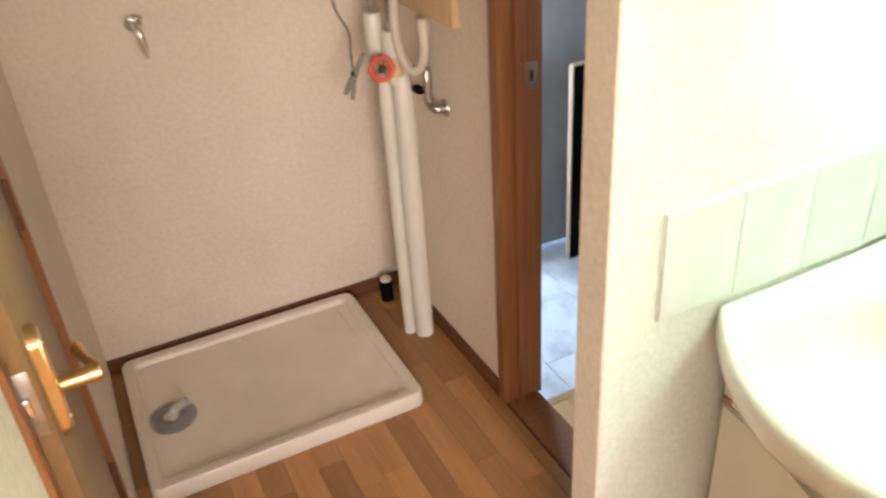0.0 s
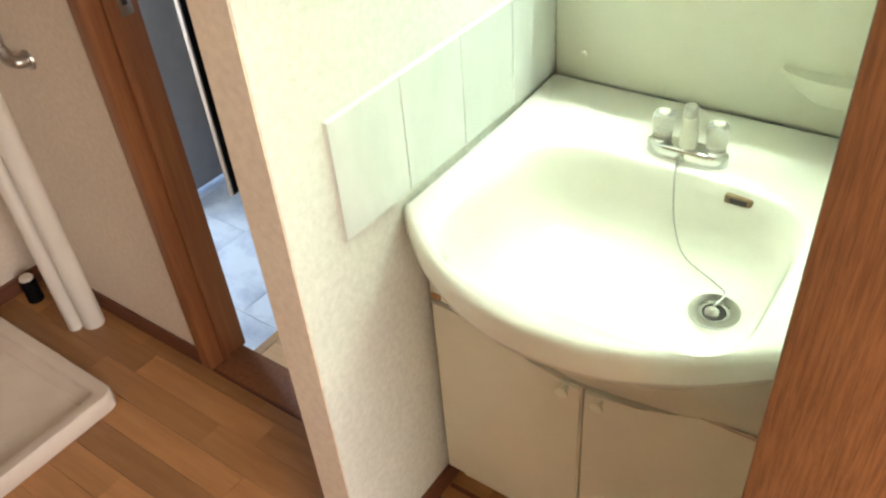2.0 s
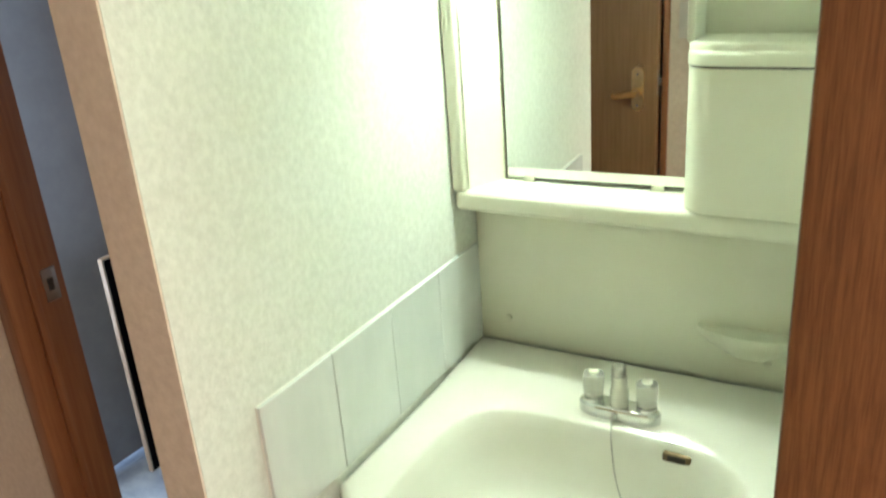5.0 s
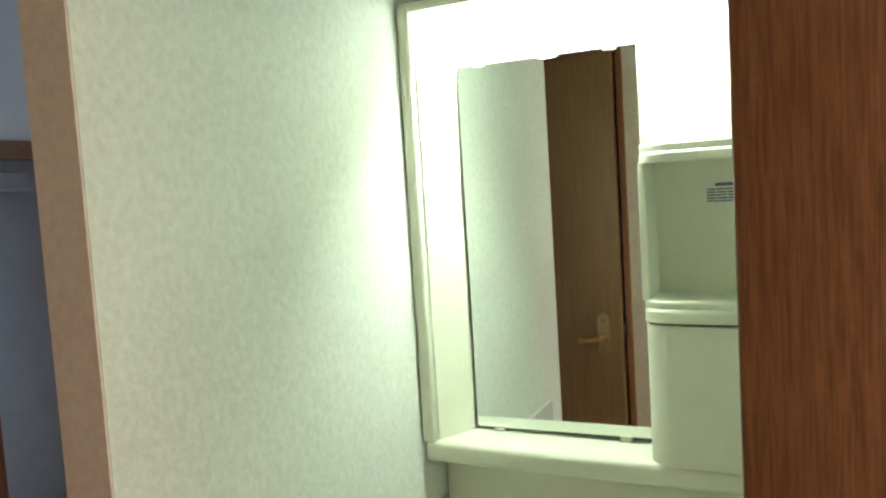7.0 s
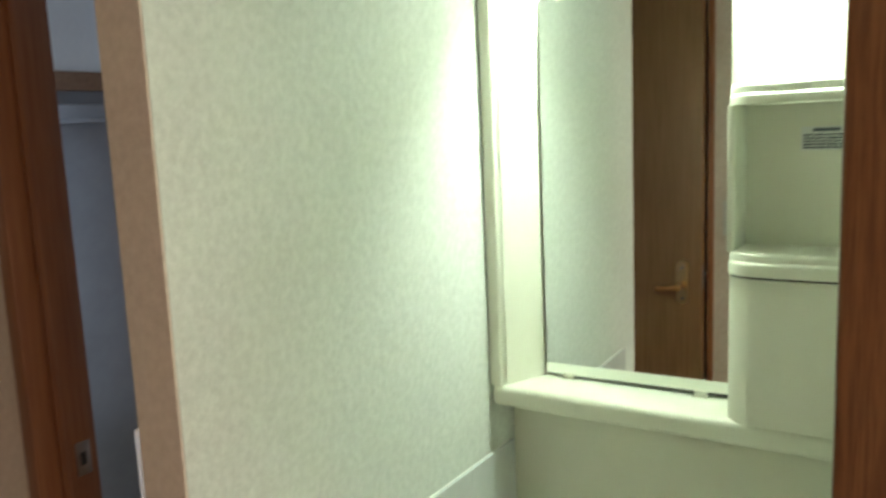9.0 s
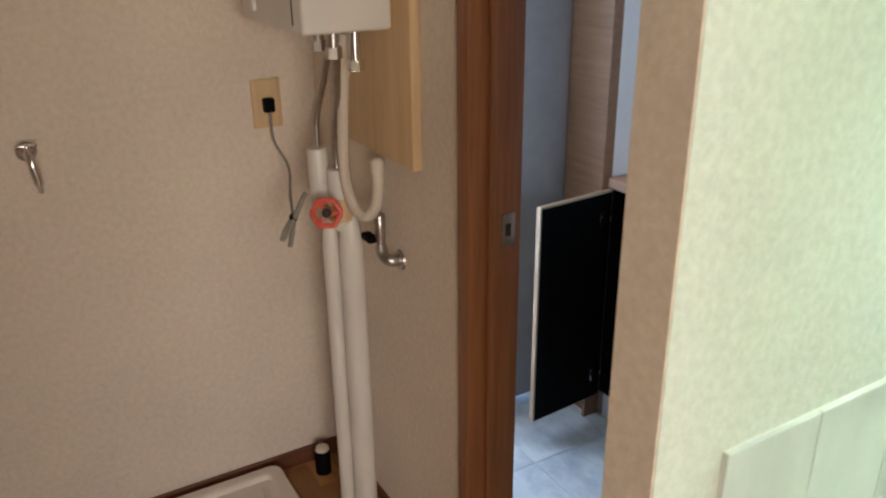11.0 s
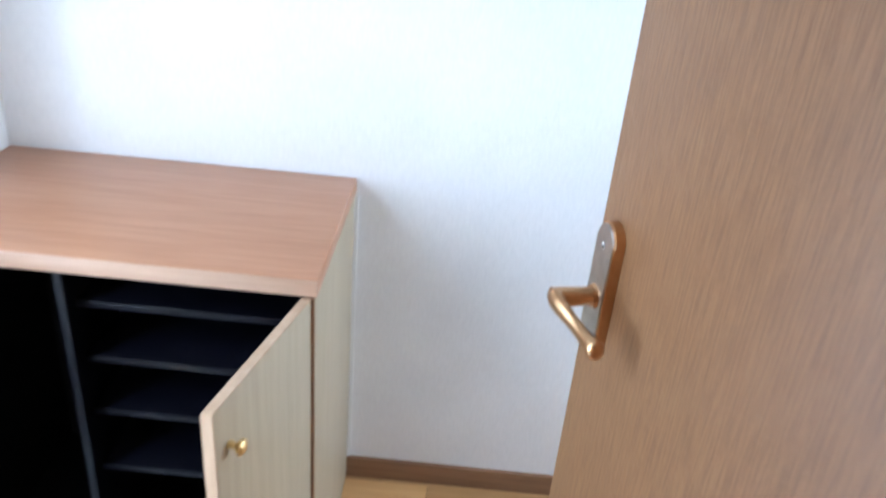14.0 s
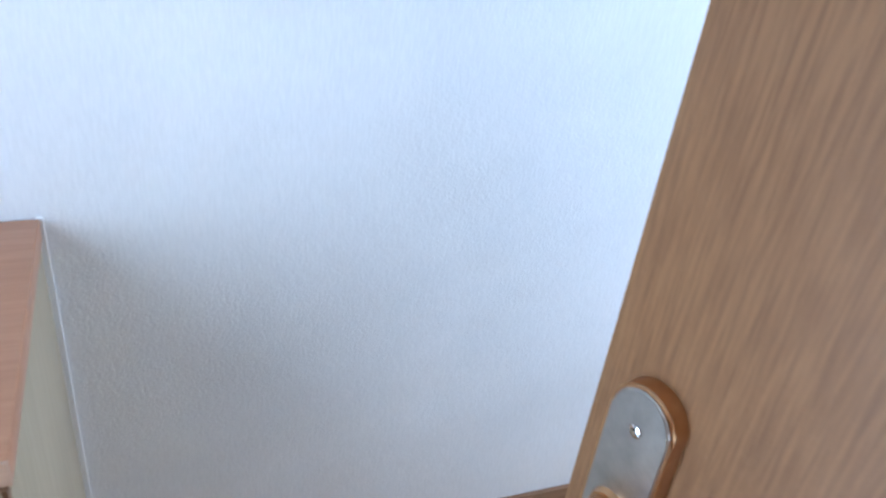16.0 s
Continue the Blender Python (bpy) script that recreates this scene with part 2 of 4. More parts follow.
def boxes(*rows):
    bm = bmesh.new()
    for r in rows:
        add_box(bm, *r)
    return bm


# ---- the plan ----
WALL_C = -1.035       # wall with the small door
PART_X, PART_Y0, PART_Y1 = -0.241, -1.498, -1.426
HALL_X = 1.33
GENKAN = -0.10
EDGE = -0.78         # edge of the raised hall floor
IN_Y0, IN_Y1 = -2.27, -2.147   # wall with the doorway from the room behind
JAMB_X = -0.408

structure("wall_north", box(-1.14, 0.0, 0.0, 0.10, -0.15, 2.42), PAPER, "cream textured wallpaper wall behind the washing machine pan", "wall")
structure("wall_east", boxes((0.0, 0.10, -0.733, 0.10, -0.15, 2.42), (0.0, 0.10, -1.426, -0.733, 2.045, 2.42)), PAPER, "cream wallpaper wall with a doorway to the entrance hall", "wall")
structure("partition", box(PART_X + 0.003, 0.62, PART_Y0, PART_Y1 - 0.003, -0.02, 2.42), PAPER_ALCOVE, "pale wallpapered partition beside the washbasin", "wall")
# thin PAPER skin: its warmer colour stands in for room light on the end
structure("partition_end", boxes((PART_X, PART_X + 0.003, PART_Y0 + 0.001, PART_Y1, -0.02, 2.42), (PART_X + 0.003, -0.012, PART_Y1 - 0.003, PART_Y1, -0.02, 2.42)), PAPER, "wallpaper on the end of the partition, warm room light put into its colour", "wall")
structure("wall_alcove_back", box(0.54, 0.62, IN_Y1, PART_Y0, -0.02, 2.42), PAPER_ALCOVE, "pale wallpaper wall behind the washbasin", "wall")
structure("wall_south", boxes((JAMB_X + 0.035, 0.62, IN_Y0, IN_Y1, -0.02, 2.42), (-1.14, JAMB_X + 0.035, IN_Y0, IN_Y1, 2.06, 2.42)), PAPER_ALCOVE, "pale wallpaper wall with an open doorway", "wall")
structure("wall_west", boxes((WALL_C - 0.12, WALL_C, -0.855, 0.0, -0.02, 2.42), (WALL_C - 0.12, WALL_C, IN_Y1, -1.530, -0.02, 2.42),
                             (WALL_C - 0.12, WALL_C, -1.530, -0.855, 2.06, 2.42)), PAPER, "cream wallpaper wall with a small wooden door", "wall")
structure("ceiling_washroom", box(-1.14, 0.62, IN_Y0, 0.10, 2.42, 2.50), CEIL, "white papered washroom ceiling", "ceiling")
# small room behind the west door
structure("wall_closet", boxes((-2.0, -1.9, -1.7, -0.6, -0.02, 2.42), (-1.9, -1.14, -0.68, -0.6, -0.02, 2.42), (-1.9, -1.14, -1.7, -1.62, -0.02, 2.42),
                               (-1.9, -1.14, -1.62, -0.68, -0.06, 0.0), (-1.9, -1.14, -1.62, -0.68, 2.42, 2.5)), PAPER_ALCOVE, "plain pale walls of the small room behind the door", "wall")
# hall
structure("wall_hall_east", box(HALL_X, HALL_X + 0.1, -3.0, -0.14, -0.15, 2.42), PAPER_HALL, "white woven wallpaper wall of the hall", "wall")
structure("wall_hall_return", box(0.925, HALL_X + 0.1, -0.138, 0.16, -0.15, 2.42), PAPER_HALL, "white wallpaper wall beside the front door", "wall")
structure("wall_front", boxes((0.10, 0.925, 0.02, 0.16, 1.80, 2.42)), PAPER_HALL, "white wallpaper wall above the front door", "wall")
# unseen end wall; its window opening is made up for the fill lamp
structure("wall_hall_south", boxes((0.62, 0.72, -3.1, -3.0, -0.02, 2.42), (1.28, HALL_X + 0.1, -3.1, -3.0, -0.02, 2.42), (0.72, 1.28, -3.1, -3.0, -0.02, 0.35), (0.72, 1.28, -3.1, -3.0, 2.05, 2.42)), PAPER_HALL, "white wallpaper end wall of the hall, unseen, with an opening added for the fill lamp", "wall")
structure("wall_hall_west", box(0.622, 0.66, -3.0, PART_Y1, -0.02, 2.42), PAPER_HALL, "white wallpaper wall along the hall", "wall")
structure("ceiling_hall", box(0.10, HALL_X + 0.1, -3.1, 0.16, 2.424, 2.50), CEIL, "white papered hall ceiling", "ceiling")
# room behind, unseen: plain enclosing walls and an assumed window for the warm fill
structure("wall_room", boxes((-2.6, -2.5, -4.5, IN_Y0, -0.02, 2.42), (0.56, 0.618, -4.5, IN_Y0, -0.02, 2.42), (-2.5, -2.05, -4.5, -4.4, -0.02, 2.42),
                             (-0.45, 0.56, -4.5, -4.4, -0.02, 2.42), (-2.05, -0.45, -4.5, -4.4, -0.02, 0.7), (-2.05, -0.45, -4.5, -4.4, 2.05, 2.42),
                             (-2.5, -1.14, IN_Y0, IN_Y0 + 0.1, -0.02, 2.42)), PAPER, "cream wallpaper walls of the unseen room behind, with an assumed window", "wall")
structure("ceiling_room", box(-2.6, 0.618, -4.5, IN_Y0, 2.42, 2.5), CEIL, "white papered room ceiling", "ceiling")
structure("floor_room", box(-2.6, 0.618, -4.5, IN_Y0, -0.06, -0.001), PLANK, "brown wooden floor of the room behind", "floor")

# baseboards
structure("baseboard", boxes((WALL_C, 0.0, -0.010, 0.0, 0.0, 0.055, 0.002), (-0.010, 0.0, -0.733, -0.010, 0.0, 0.055, 0.002)), BASE, "dark brown wooden baseboard", "baseboard")
structure("baseboard_alcove", boxes((PART_X, 0.5, PART_Y0 - 0.009, PART_Y0, 0.0, 0.055, 0.002), (PART_X - 0.009, PART_X, PART_Y0 - 0.009, PART_Y1, 0.0, 0.055, 0.002),
                                    (0.03, 0.04, -2.145, -1.51, 0.0, 0.004)), BASE, "dark brown wooden baseboard", "baseboard")
structure("baseboard_hall", boxes((HALL_X - 0.010, HALL_X, -3.0, -0.853, -0.035, 0.027, 0.002)), BASEH, "brown wooden hall baseboard", "baseboard")


# ---- doorways ----
def doorway_frame(name, label, rows, mat):
    ob = thing(name, label, "door frame", kind="structure")
    for n, r in rows:
        part(n, box(*r, 0.003), mat, ob)
    return ob


# doorway from the washroom to the hall: far jamb has a stop bead and a strike plate
dj = doorway_frame("doorframe_1", "reddish brown wooden door frame to the entrance hall",
                   [("jamb", (-0.012, 0.112, -0.772, -0.733, 0.0, 2.04)), ("stop_bead", (0.030, 0.046, -0.784, -0.772, 0.0, 2.0)),
                    ("jamb", (-0.012, 0.112, -1.424, -1.385, 0.0, 2.04)), ("head", (-0.012, 0.112, -1.424, -0.733, 2.04, 2.08)),
                    ("threshold", (-0.004, 0.10, -1.386, -0.771, -0.045, 0.004))], JAMB)
strike = part("strike_plate", boxes((0.066, 0.096, -0.7745, -0.771, 0.945, 1.012, 0.001)), STEEL, dj, "dull steel strike plate")
part("latch_hole", boxes((0.074, 0.086, -0.7755, -0.7742, 0.966, 0.992)), DARK, strike)
part("threshold_line", boxes((-0.010, -0.004, -1.386, -0.771, 0.0, 0.005)), BASE, dj)

# doorway from the room behind, oak-grained
doorway_frame("doorframe_2", "dark oak-grained door frame of the washroom entrance",
              [("jamb", (JAMB_X, JAMB_X + 0.035, IN_Y0 - 0.012, IN_Y1, 0.0, 2.06)), 
               ("jamb", (WALL_C, WALL_C + 0.03, IN_Y0 - 0.012, IN_Y1, 0.0, 2.06)), ("head", (WALL_C, JAMB_X + 0.035, IN_Y0 - 0.012, IN_Y1, 2.025, 2.06))], OAKDARK)


def lever_handle(parent, face, x, z, out, toward, plate_mat, lever_mat):
    """A lever on a long rounded plate. face: y of the door face; out: which way it stands off; toward: which way the lever points along x."""
    def stadium(half, depth0, depth1, bevel):
        bm = bmesh.new()
        n = 14
        outline = [(x + half * math.cos(math.pi * k / (n - 1)), z + 0.055 + half * math.sin(math.pi * k / (n - 1))) for k in range(n)]
        outline += [(x - half * math.cos(math.pi * k / (n - 1)), z - 0.058 - half * math.sin(math.pi * k / (n - 1))) for k in range(n)]
        lo = [bm.verts.new((px, face + out * depth0, pz)) for px, pz in outline]
        hi = [bm.verts.new((px, face + out * depth1, pz)) for px, pz in outline]
        bm.faces.new(lo)
        f2 = bm.faces.new(hi)
        for k in range(len(outline)):
            bm.faces.new((lo[k], lo[(k + 1) % len(outline)], hi[(k + 1) % len(outline)], hi[k]))
        bmesh.ops.bevel(bm, geom=list(f2.edges), offset=bevel, segments=3, affect="EDGES")
        return bm
    plate = part("handle_plate", stadium(0.0215, 0.0, 0.0125, 0.002), lever_mat, parent, "rounded brassy handle plate")
    part("plate_face", stadium(0.0195, 0.0120, 0.0138, 0.0012), plate_mat, plate, "satin metal plate face")
    part("screw", lathe([(0.004, 0.0), (0.004, 0.0012), (0.0025, 0.002)], pose(x, face + out * 0.0136, z + 0.050, -90 * out, 0, 0), 14), CHROME, plate)
    part("screw", lathe([(0.004, 0.0), (0.004, 0.0012), (0.0025, 0.002)], pose(x, face + out * 0.0136, z - 0.060, -90 * out, 0, 0), 14), CHROME, plate)
    o = lambda d, h, k: Vector((x + toward * d, face + out * k, z + h))
    part("collar", rod(o(0, -0.012, 0.0130), o(0, -0.012, 0.0175), 0.0145, 0.0125), lever_mat, plate)
    part("stem", rod(o(0, -0.012, 0.017), o(0, -0.012, 0.062), 0.0105, 0.0115), lever_mat, plate, "round lever stem")
    # blade: oval sections that narrow past the stem and swell again at the end
    bm = bmesh.new()
    rings = []
    for d, h, k, a_, b_ in ((-0.0105, -0.012, 0.058, 0.004, 0.004), (-0.008, -0.012, 0.058, 0.0095, 0.007), (0.004, -0.0125, 0.058, 0.0120, 0.0085),
                            (0.020, -0.014, 0.057, 0.0110, 0.0075), (0.045, -0.018, 0.052, 0.0090, 0.0060), (0.070, -0.022, 0.047, 0.0088, 0.0062),
                            (0.092, -0.024, 0.044, 0.0100, 0.0080), (0.106, -0.024, 0.042, 0.0115, 0.0095), (0.113, -0.024, 0.042, 0.0095, 0.0078), (0.116, -0.024, 0.042, 0.004, 0.0035)):
        c = o(d * 0.76, h, k)
        rings.append([bm.verts.new(c + Vector((0, b_ * math.cos(2 * math.pi * i / 16), a_ * math.sin(2 * math.pi * i / 16)))) for i in range(16)])
    for p, q in zip(rings, rings[1:]):
        for i in range(16):
            bm.faces.new((p[i], p[(i + 1) % 16], q[(i + 1) % 16], q[i]))
    bm.faces.new(rings[0][::-1])
    bm.faces.new(rings[-1])
    part("lever", bm, lever_mat, plate, "curved metal lever", 60)


# hall door, standing open into the hall. Local x runs from the hinge to the free edge, the face is local y = 0
HDX, HDY, HDA = 0.075, -1.372, math.degrees(math.atan2(0.149, 0.555))
hd = thing("door_1", "tan wood-veneer hall door standing open", "door", (HDX, HDY, 0.0), HDA, kind="structure")
part("leaf", box(0.0, 0.574, -0.034, 0.0, -0.022, 2.025, 0.0025), DOORW, hd)
lever_handle(hd, 0.0, 0.532, 1.005, 1, -1, STEEL, ROSE)
part("latch_plate", boxes((0.5735, 0.5755, -0.028, -0.006, 0.94, 1.03)), STEEL, hd)
for hz in (0.25, 1.75):
    part("hinge", rod((-0.004, 0.004, hz - 0.045), (-0.004, 0.004, hz + 0.045), 0.006), STEEL, hd)

# small door in the west wall, slightly ajar. Local x runs from its hinge to its free edge (towards the room behind)
doorway_frame("doorframe_3", "brown wooden frame of the small ochre door",
              [("jamb", (WALL_C - 0.12, WALL_C + 0.008, -0.868, -0.845, 0.0, 2.06)), ("jamb", (WALL_C - 0.12, WALL_C + 0.008, -1.540, -1.517, 0.0, 2.06)),
               ("head", (WALL_C - 0.12, WALL_C + 0.008, -1.540, -0.845, 2.035, 2.07))], JAMB)
wd = thing("door_2", "ochre wood-veneer door with a brass lever, slightly ajar", "door", (WALL_C - 0.006, -0.872, 0.0), -90 + 3.0, kind="structure")
part("leaf", box(0.0, 0.635, -0.036, 0.0, 0.008, 2.03, 0.0025), DOORC, wd)
lever_handle(wd, 0.0, 0.568, 1.012, 1, -1, BRASS, BRASS)
lp = part("latch_plate", boxes((0.6345, 0.6365, -0.031, -0.005, 0.985, 1.075, 0.001)), STEEL, wd, "worn steel latch plate")
part("latch_bolt", boxes((0.6365, 0.645, -0.025, -0.012, 1.020, 1.045, 0.003)), CHROME, lp)
for hz in (0.33, 1.0, 1.75):
    part("hinge", boxes((-0.010, 0.030, 0.0, 0.004, hz - 0.05, hz + 0.05, 0.001), (-0.006, 0.004, 0.0, 0.012, hz - 0.05, hz + 0.05, 0.003)), BASE, wd, "dark bronze hinge")

# front door with its frame; the mullion and glazed side leaf are assumed
fd = doorway_frame("doorframe_4", "brown frame of the closed front door", [("jamb", (0.885, 0.925, -0.14, 0.10, GENKAN, 1.80)), ("head", (0.10, 0.925, 0.0, 0.10, 1.745, 1.80)),
                                                                             ("mullion", (0.475, 0.505, 0.02, 0.10, GENKAN, 1.745)), ("jamb", (0.10, 0.125, 0.02, 0.10, GENKAN, 1.745))], BASEH)
dr = thing("door_3", "grey steel front door, closed, with a slim gap below", "door", kind="structure")
part("leaf", box(0.508, 0.882, 0.045, 0.075, GENKAN + 0.030, 1.746, 0.002), GREYDOOR, dr)
closer = part("door_closer", box(0.56, 0.76, -0.010, 0.035, 1.655, 1.705, 0.006), GREYDOOR, dr, "grey metal door closer")
part("arm", boxes((0.57, 0.80, -0.022, -0.012, 1.650, 1.662, 0.002)), GREYDOOR, closer)
part("assumed_side_glass", box(0.127, 0.473, 0.072, 0.078, GENKAN + 0.1, 1.74), GLASS, dr, "assumed frosted glass side panel that lets the daylight in").visible_shadow = False
part("bottom_rail", box(0.127, 0.473, 0.03, 0.07, GENKAN, GENKAN + 0.1, 0.002), GREYDOOR, dr)
structure("ground", box(-3.0, 4.0, 0.16, 6.0, -0.14, -0.104), GROUT, "pale concrete landing outside the front door", "ground")


# ---- washing machine corner ----
def pan():
    x0, x1, y0, y1 = -0.997, -0.214, -0.655, -0.035
    ob = thing("washing_machine_pan", "ivory plastic washing machine pan on the wooden floor", "drain pan")
    bm = bmesh.new()

    def ring(inset, z, r):
        pts = []
        for cx, cy, a0 in ((x1 - inset - r, y1 - inset - r, 0), (x0 + inset + r, y1 - inset - r, 90), (x0 + inset + r, y0 + inset + r, 180), (x1 - inset - r, y0 + inset + r, 270)):
            for k in range(7):
                a = radians(a0 + 15 * k)
                pts.append(bm.verts.new((cx + r * math.cos(a), cy + r * math.sin(a), z)))
        return pts
    rings = [ring(0.004, 0.001, 0.030), ring(0.0, 0.006, 0.032), ring(0.0, 0.050, 0.032), ring(0.004, 0.056, 0.030), ring(0.030, 0.057, 0.022), ring(0.036, 0.053, 0.02),
             ring(0.040, 0.040, 0.02), ring(0.050, 0.037, 0.02)]
    for a, b in zip(rings, rings[1:]):
        for k in range(len(a)):
            bm.faces.new((a[k], a[(k + 1) % len(a)], b[(k + 1) % len(b)], b[k]))
    bm.faces.new(rings[-1])
    bm.faces.new(rings[0][::-1])
    part("tray", bm, PANM, ob)
    part("ridge", box(-0.292, -0.282, -0.60, -0.10, 0.036, 0.041, 0.002), PANM, ob)
    trap = part("drain_trap", lathe([(0.068, 0.0), (0.070, 0.004), (0.062, 0.010), (0.034, 0.012), (0.030, 0.006), (0.004, 0.005)], pose(-0.893, -0.365, 0.037)), CLEAR, ob, "clear acrylic drain trap cover")
    part("outlet_elbow", tube([(-0.90, -0.365, 0.044), (-0.885, -0.36, 0.060), (-0.862, -0.345, 0.062), (-0.845, -0.335, 0.058)], 0.013), CLEAR, trap)
    part("strainer", lathe([(0.024, 0.0), (0.024, 0.004), (0.004, 0.005)], pose(-0.893, -0.365, 0.044)), CHROME, trap, "bright metal strainer")
    return ob


pan()

# wall tap for the washing machine on the north wall
tap = thing("washing_tap", "chrome washing machine tap on the wallpapered wall", "tap", (-0.695, 0.0, 1.06))
part("escutcheon", lathe([(0.022, 0.0), (0.022, 0.004), (0.012, 0.010)], pose(0, -0.0005, 0.012, 90, 0, 0)), CHROME, tap)
part("body", tube([(0, -0.005, 0.012), (0, -0.035, 0.012), (0.004, -0.052, 0.002), (0.008, -0.056, -0.028), (0.010, -0.056, -0.052)], 0.010), CHROME, tap)
part("cross_handle", boxes((-0.022, 0.022, -0.052, -0.042, 0.030, 0.038, 0.003), (-0.005, 0.005, -0.068, -0.026, 0.030, 0.038, 0.003)), CHROME, tap)
part("stem", rod((0, -0.046, 0.012), (0, -0.046, 0.034), 0.006), CHROME, tap)
part("spout_tip", rod((0.010, -0.056, -0.052), (0.011, -0.056, -0.072), 0.007, 0.0055), CHROME, tap)

# backing board and water heater on the east wall
tagged(mesh_object("backing_board", box(-0.022, 0.0, -0.578, -0.17, 1.062, 2.10, 0.003), BOARD), "yellowed plywood backing board fixed to the wall", "board")
ht = thing("water_heater", "aged white box water heater on a plywood board", "water heater", (0, 0, 0))
part("casing", box(-0.226, -0.042, -0.545, -0.185, 1.345, 2.0, 0.008, 3), PLASTIC, ht)
part("front_seam", boxes((-0.2275, -0.2255, -0.5, -0.498, 1.36, 1.99)), DARK, ht)
for rz in (1.42, 1.86):
    part("mounting_rail", box(-0.043, -0.022, -0.50, -0.22, rz, rz + 0.06), STEEL, ht)
ctl = part("control_panel", boxes((-0.234, -0.225, -0.285, -0.215, 1.37, 1.485, 0.003)), PLASTIC, ht)
part("control_slot", boxes((-0.2355, -0.2335, -0.262, -0.238, 1.40, 1.455)), CORD, ctl)
for k, (hx, hy, hm, hz) in enumerate(((-0.14, -0.48, STEEL, 1.30), (-0.09, -0.47, CHROME, 1.27), (-0.10, -0.30, STEEL, 1.29))):
    part("connector", add_rod(rod((hx, hy, 1.346), (hx, hy, hz), 0.012), (hx, hy, hz + 0.012), (hx, hy, hz - 0.010), 0.017, seg=6), hm, ht)

# two upright pipes in the corner
for n, px, py, r in (("pipe", -0.101, -0.292, 0.020), ("pipe", -0.062, -0.325, 0.030)):
    ob = thing("drain_pipe", "off-white upright pipe running down to the wooden floor", "pipe", (px, py, 0.0), group="corner pipes")
    part("tube", lathe([(r, 0.0), (r, 0.80), (r * 1.02, 0.82), (r * 0.8, 0.87), (r * 0.5, 0.90)], pose(0, 0, 0)), PIPEM, ob)

vb = thing("stop_valve", "white-wrapped stop valve with a red handwheel", "valve", (-0.105, -0.305, 0.915))
part("wrapped_body", lathe([(0.018, -0.05), (0.027, -0.03), (0.029, 0.02), (0.027, 0.05), (0.028, 0.095), (0.026, 0.10), (0.010, 0.101)], pose(0.025, -0.012, 0)), PLASTIC, vb, "white insulating wrap")
part("wrapped_riser", lathe([(0.020, 0.0), (0.023, 0.02), (0.024, 0.14), (0.022, 0.146), (0.010, 0.147)], pose(-0.010, 0.022, 0)), PLASTIC, vb, "taller white insulating wrap")
part("riser_pipe", tube([(-0.010, 0.022, 0.14), (-0.008, 0.015, 0.22), (0.0, -0.02, 0.30), (0.005, -0.06, 0.40), (0.005, -0.08, 0.46)], 0.007, 10), STEEL, vb, "thin copper riser")
part("tape_band", lathe([(0.030, -0.025), (0.0305, 0.03)], pose(0.025, -0.012, 0)), BOARD, vb, "yellowed tape band")
wm = Matrix.Translation((-0.030, -0.062, 0.015)) @ pose(0, 0, 0, 72, 0, -25)
n = 30
rim = [Vector((0.030 * (1 + 0.07 * math.cos(6 * 2 * math.pi * i / n)) * math.cos(2 * math.pi * i / n), 0.030 * (1 + 0.07 * math.cos(6 * 2 * math.pi * i / n)) * math.sin(2 * math.pi * i / n), 0)) for i in range(n + 1)]
wheel = tube([wm @ p for p in rim], 0.0065, 8, steps=2)
hw = part("handwheel", wheel, RED, vb, "red enamelled handwheel rim")
for i in range(3):
    a = 2 * math.pi * i / 3
    part("spoke", rod(wm @ Vector((0.029 * math.cos(a), 0.029 * math.sin(a), 0)), wm @ Vector((-0.008 * math.cos(a), -0.008 * math.sin(a), 0)), 0.0045, seg=8), RED, hw)
part("hub", lathe([(0.011, -0.008), (0.011, 0.006), (0.006, 0.010)], wm), DARK, hw)
part("spindle", rod(wm @ Vector((0, 0, 0)), (0.0, 0.0, 0.005), 0.007), BRASS, vb)
part("upper_pipe", tube([(0.022, -0.012, 0.10), (0.018, -0.02, 0.17), (0.005, -0.07, 0.26), (-0.02, -0.14, 0.34), (-0.03, -0.172, 0.40)], 0.010, 10, ribs=0.0012), STEEL, vb, "corrugated metal supply pipe")

hose = thing("beige_hose", "beige ribbed hose looping below the water heater", "hose", (0, 0, 0))
part("hose_tube", tube([(-0.085, -0.415, 1.345), (-0.085, -0.385, 1.20), (-0.085, -0.365, 1.06), (-0.080, -0.362, 0.985), (-0.070, -0.385, 0.930), (-0.055, -0.420, 0.925), (-0.045, -0.445, 0.965), (-0.042, -0.448, 1.03), (-0.04, -0.44, 1.062)],
                       0.0125, 12, ribs=0.0015, steps=12), BEIGE, hose)
part("hose_cuff", lathe([(0.0155, 0.0), (0.016, 0.004), (0.016, 0.026), (0.0155, 0.030)], pose(-0.0405, -0.444, 1.030)), BEIGE, hose, "smooth hose cuff")
part("hose_nut", lathe([(0.018, 0.0), (0.018, 0.020)], pose(-0.085, -0.413, 1.326), 6), STEEL, hose, "metal hose nut")
cock = thing("gas_cock", "dull metal gas cock with a black lever on the wall", "valve", (-0.028, -0.43, 0.88))
part("body", lathe([(0.009, 0.05), (0.013, 0.045), (0.013, 0.0), (0.010, -0.02), (0.012, -0.03), (0.009, -0.045)], pose(-0.006, 0, 0)), STEEL, cock)
part("outlet", tube([(-0.006, 0, -0.03), (-0.006, -0.012, -0.050), (0.004, -0.030, -0.058), (0.028, -0.034, -0.060)], 0.014), STEEL, cock)
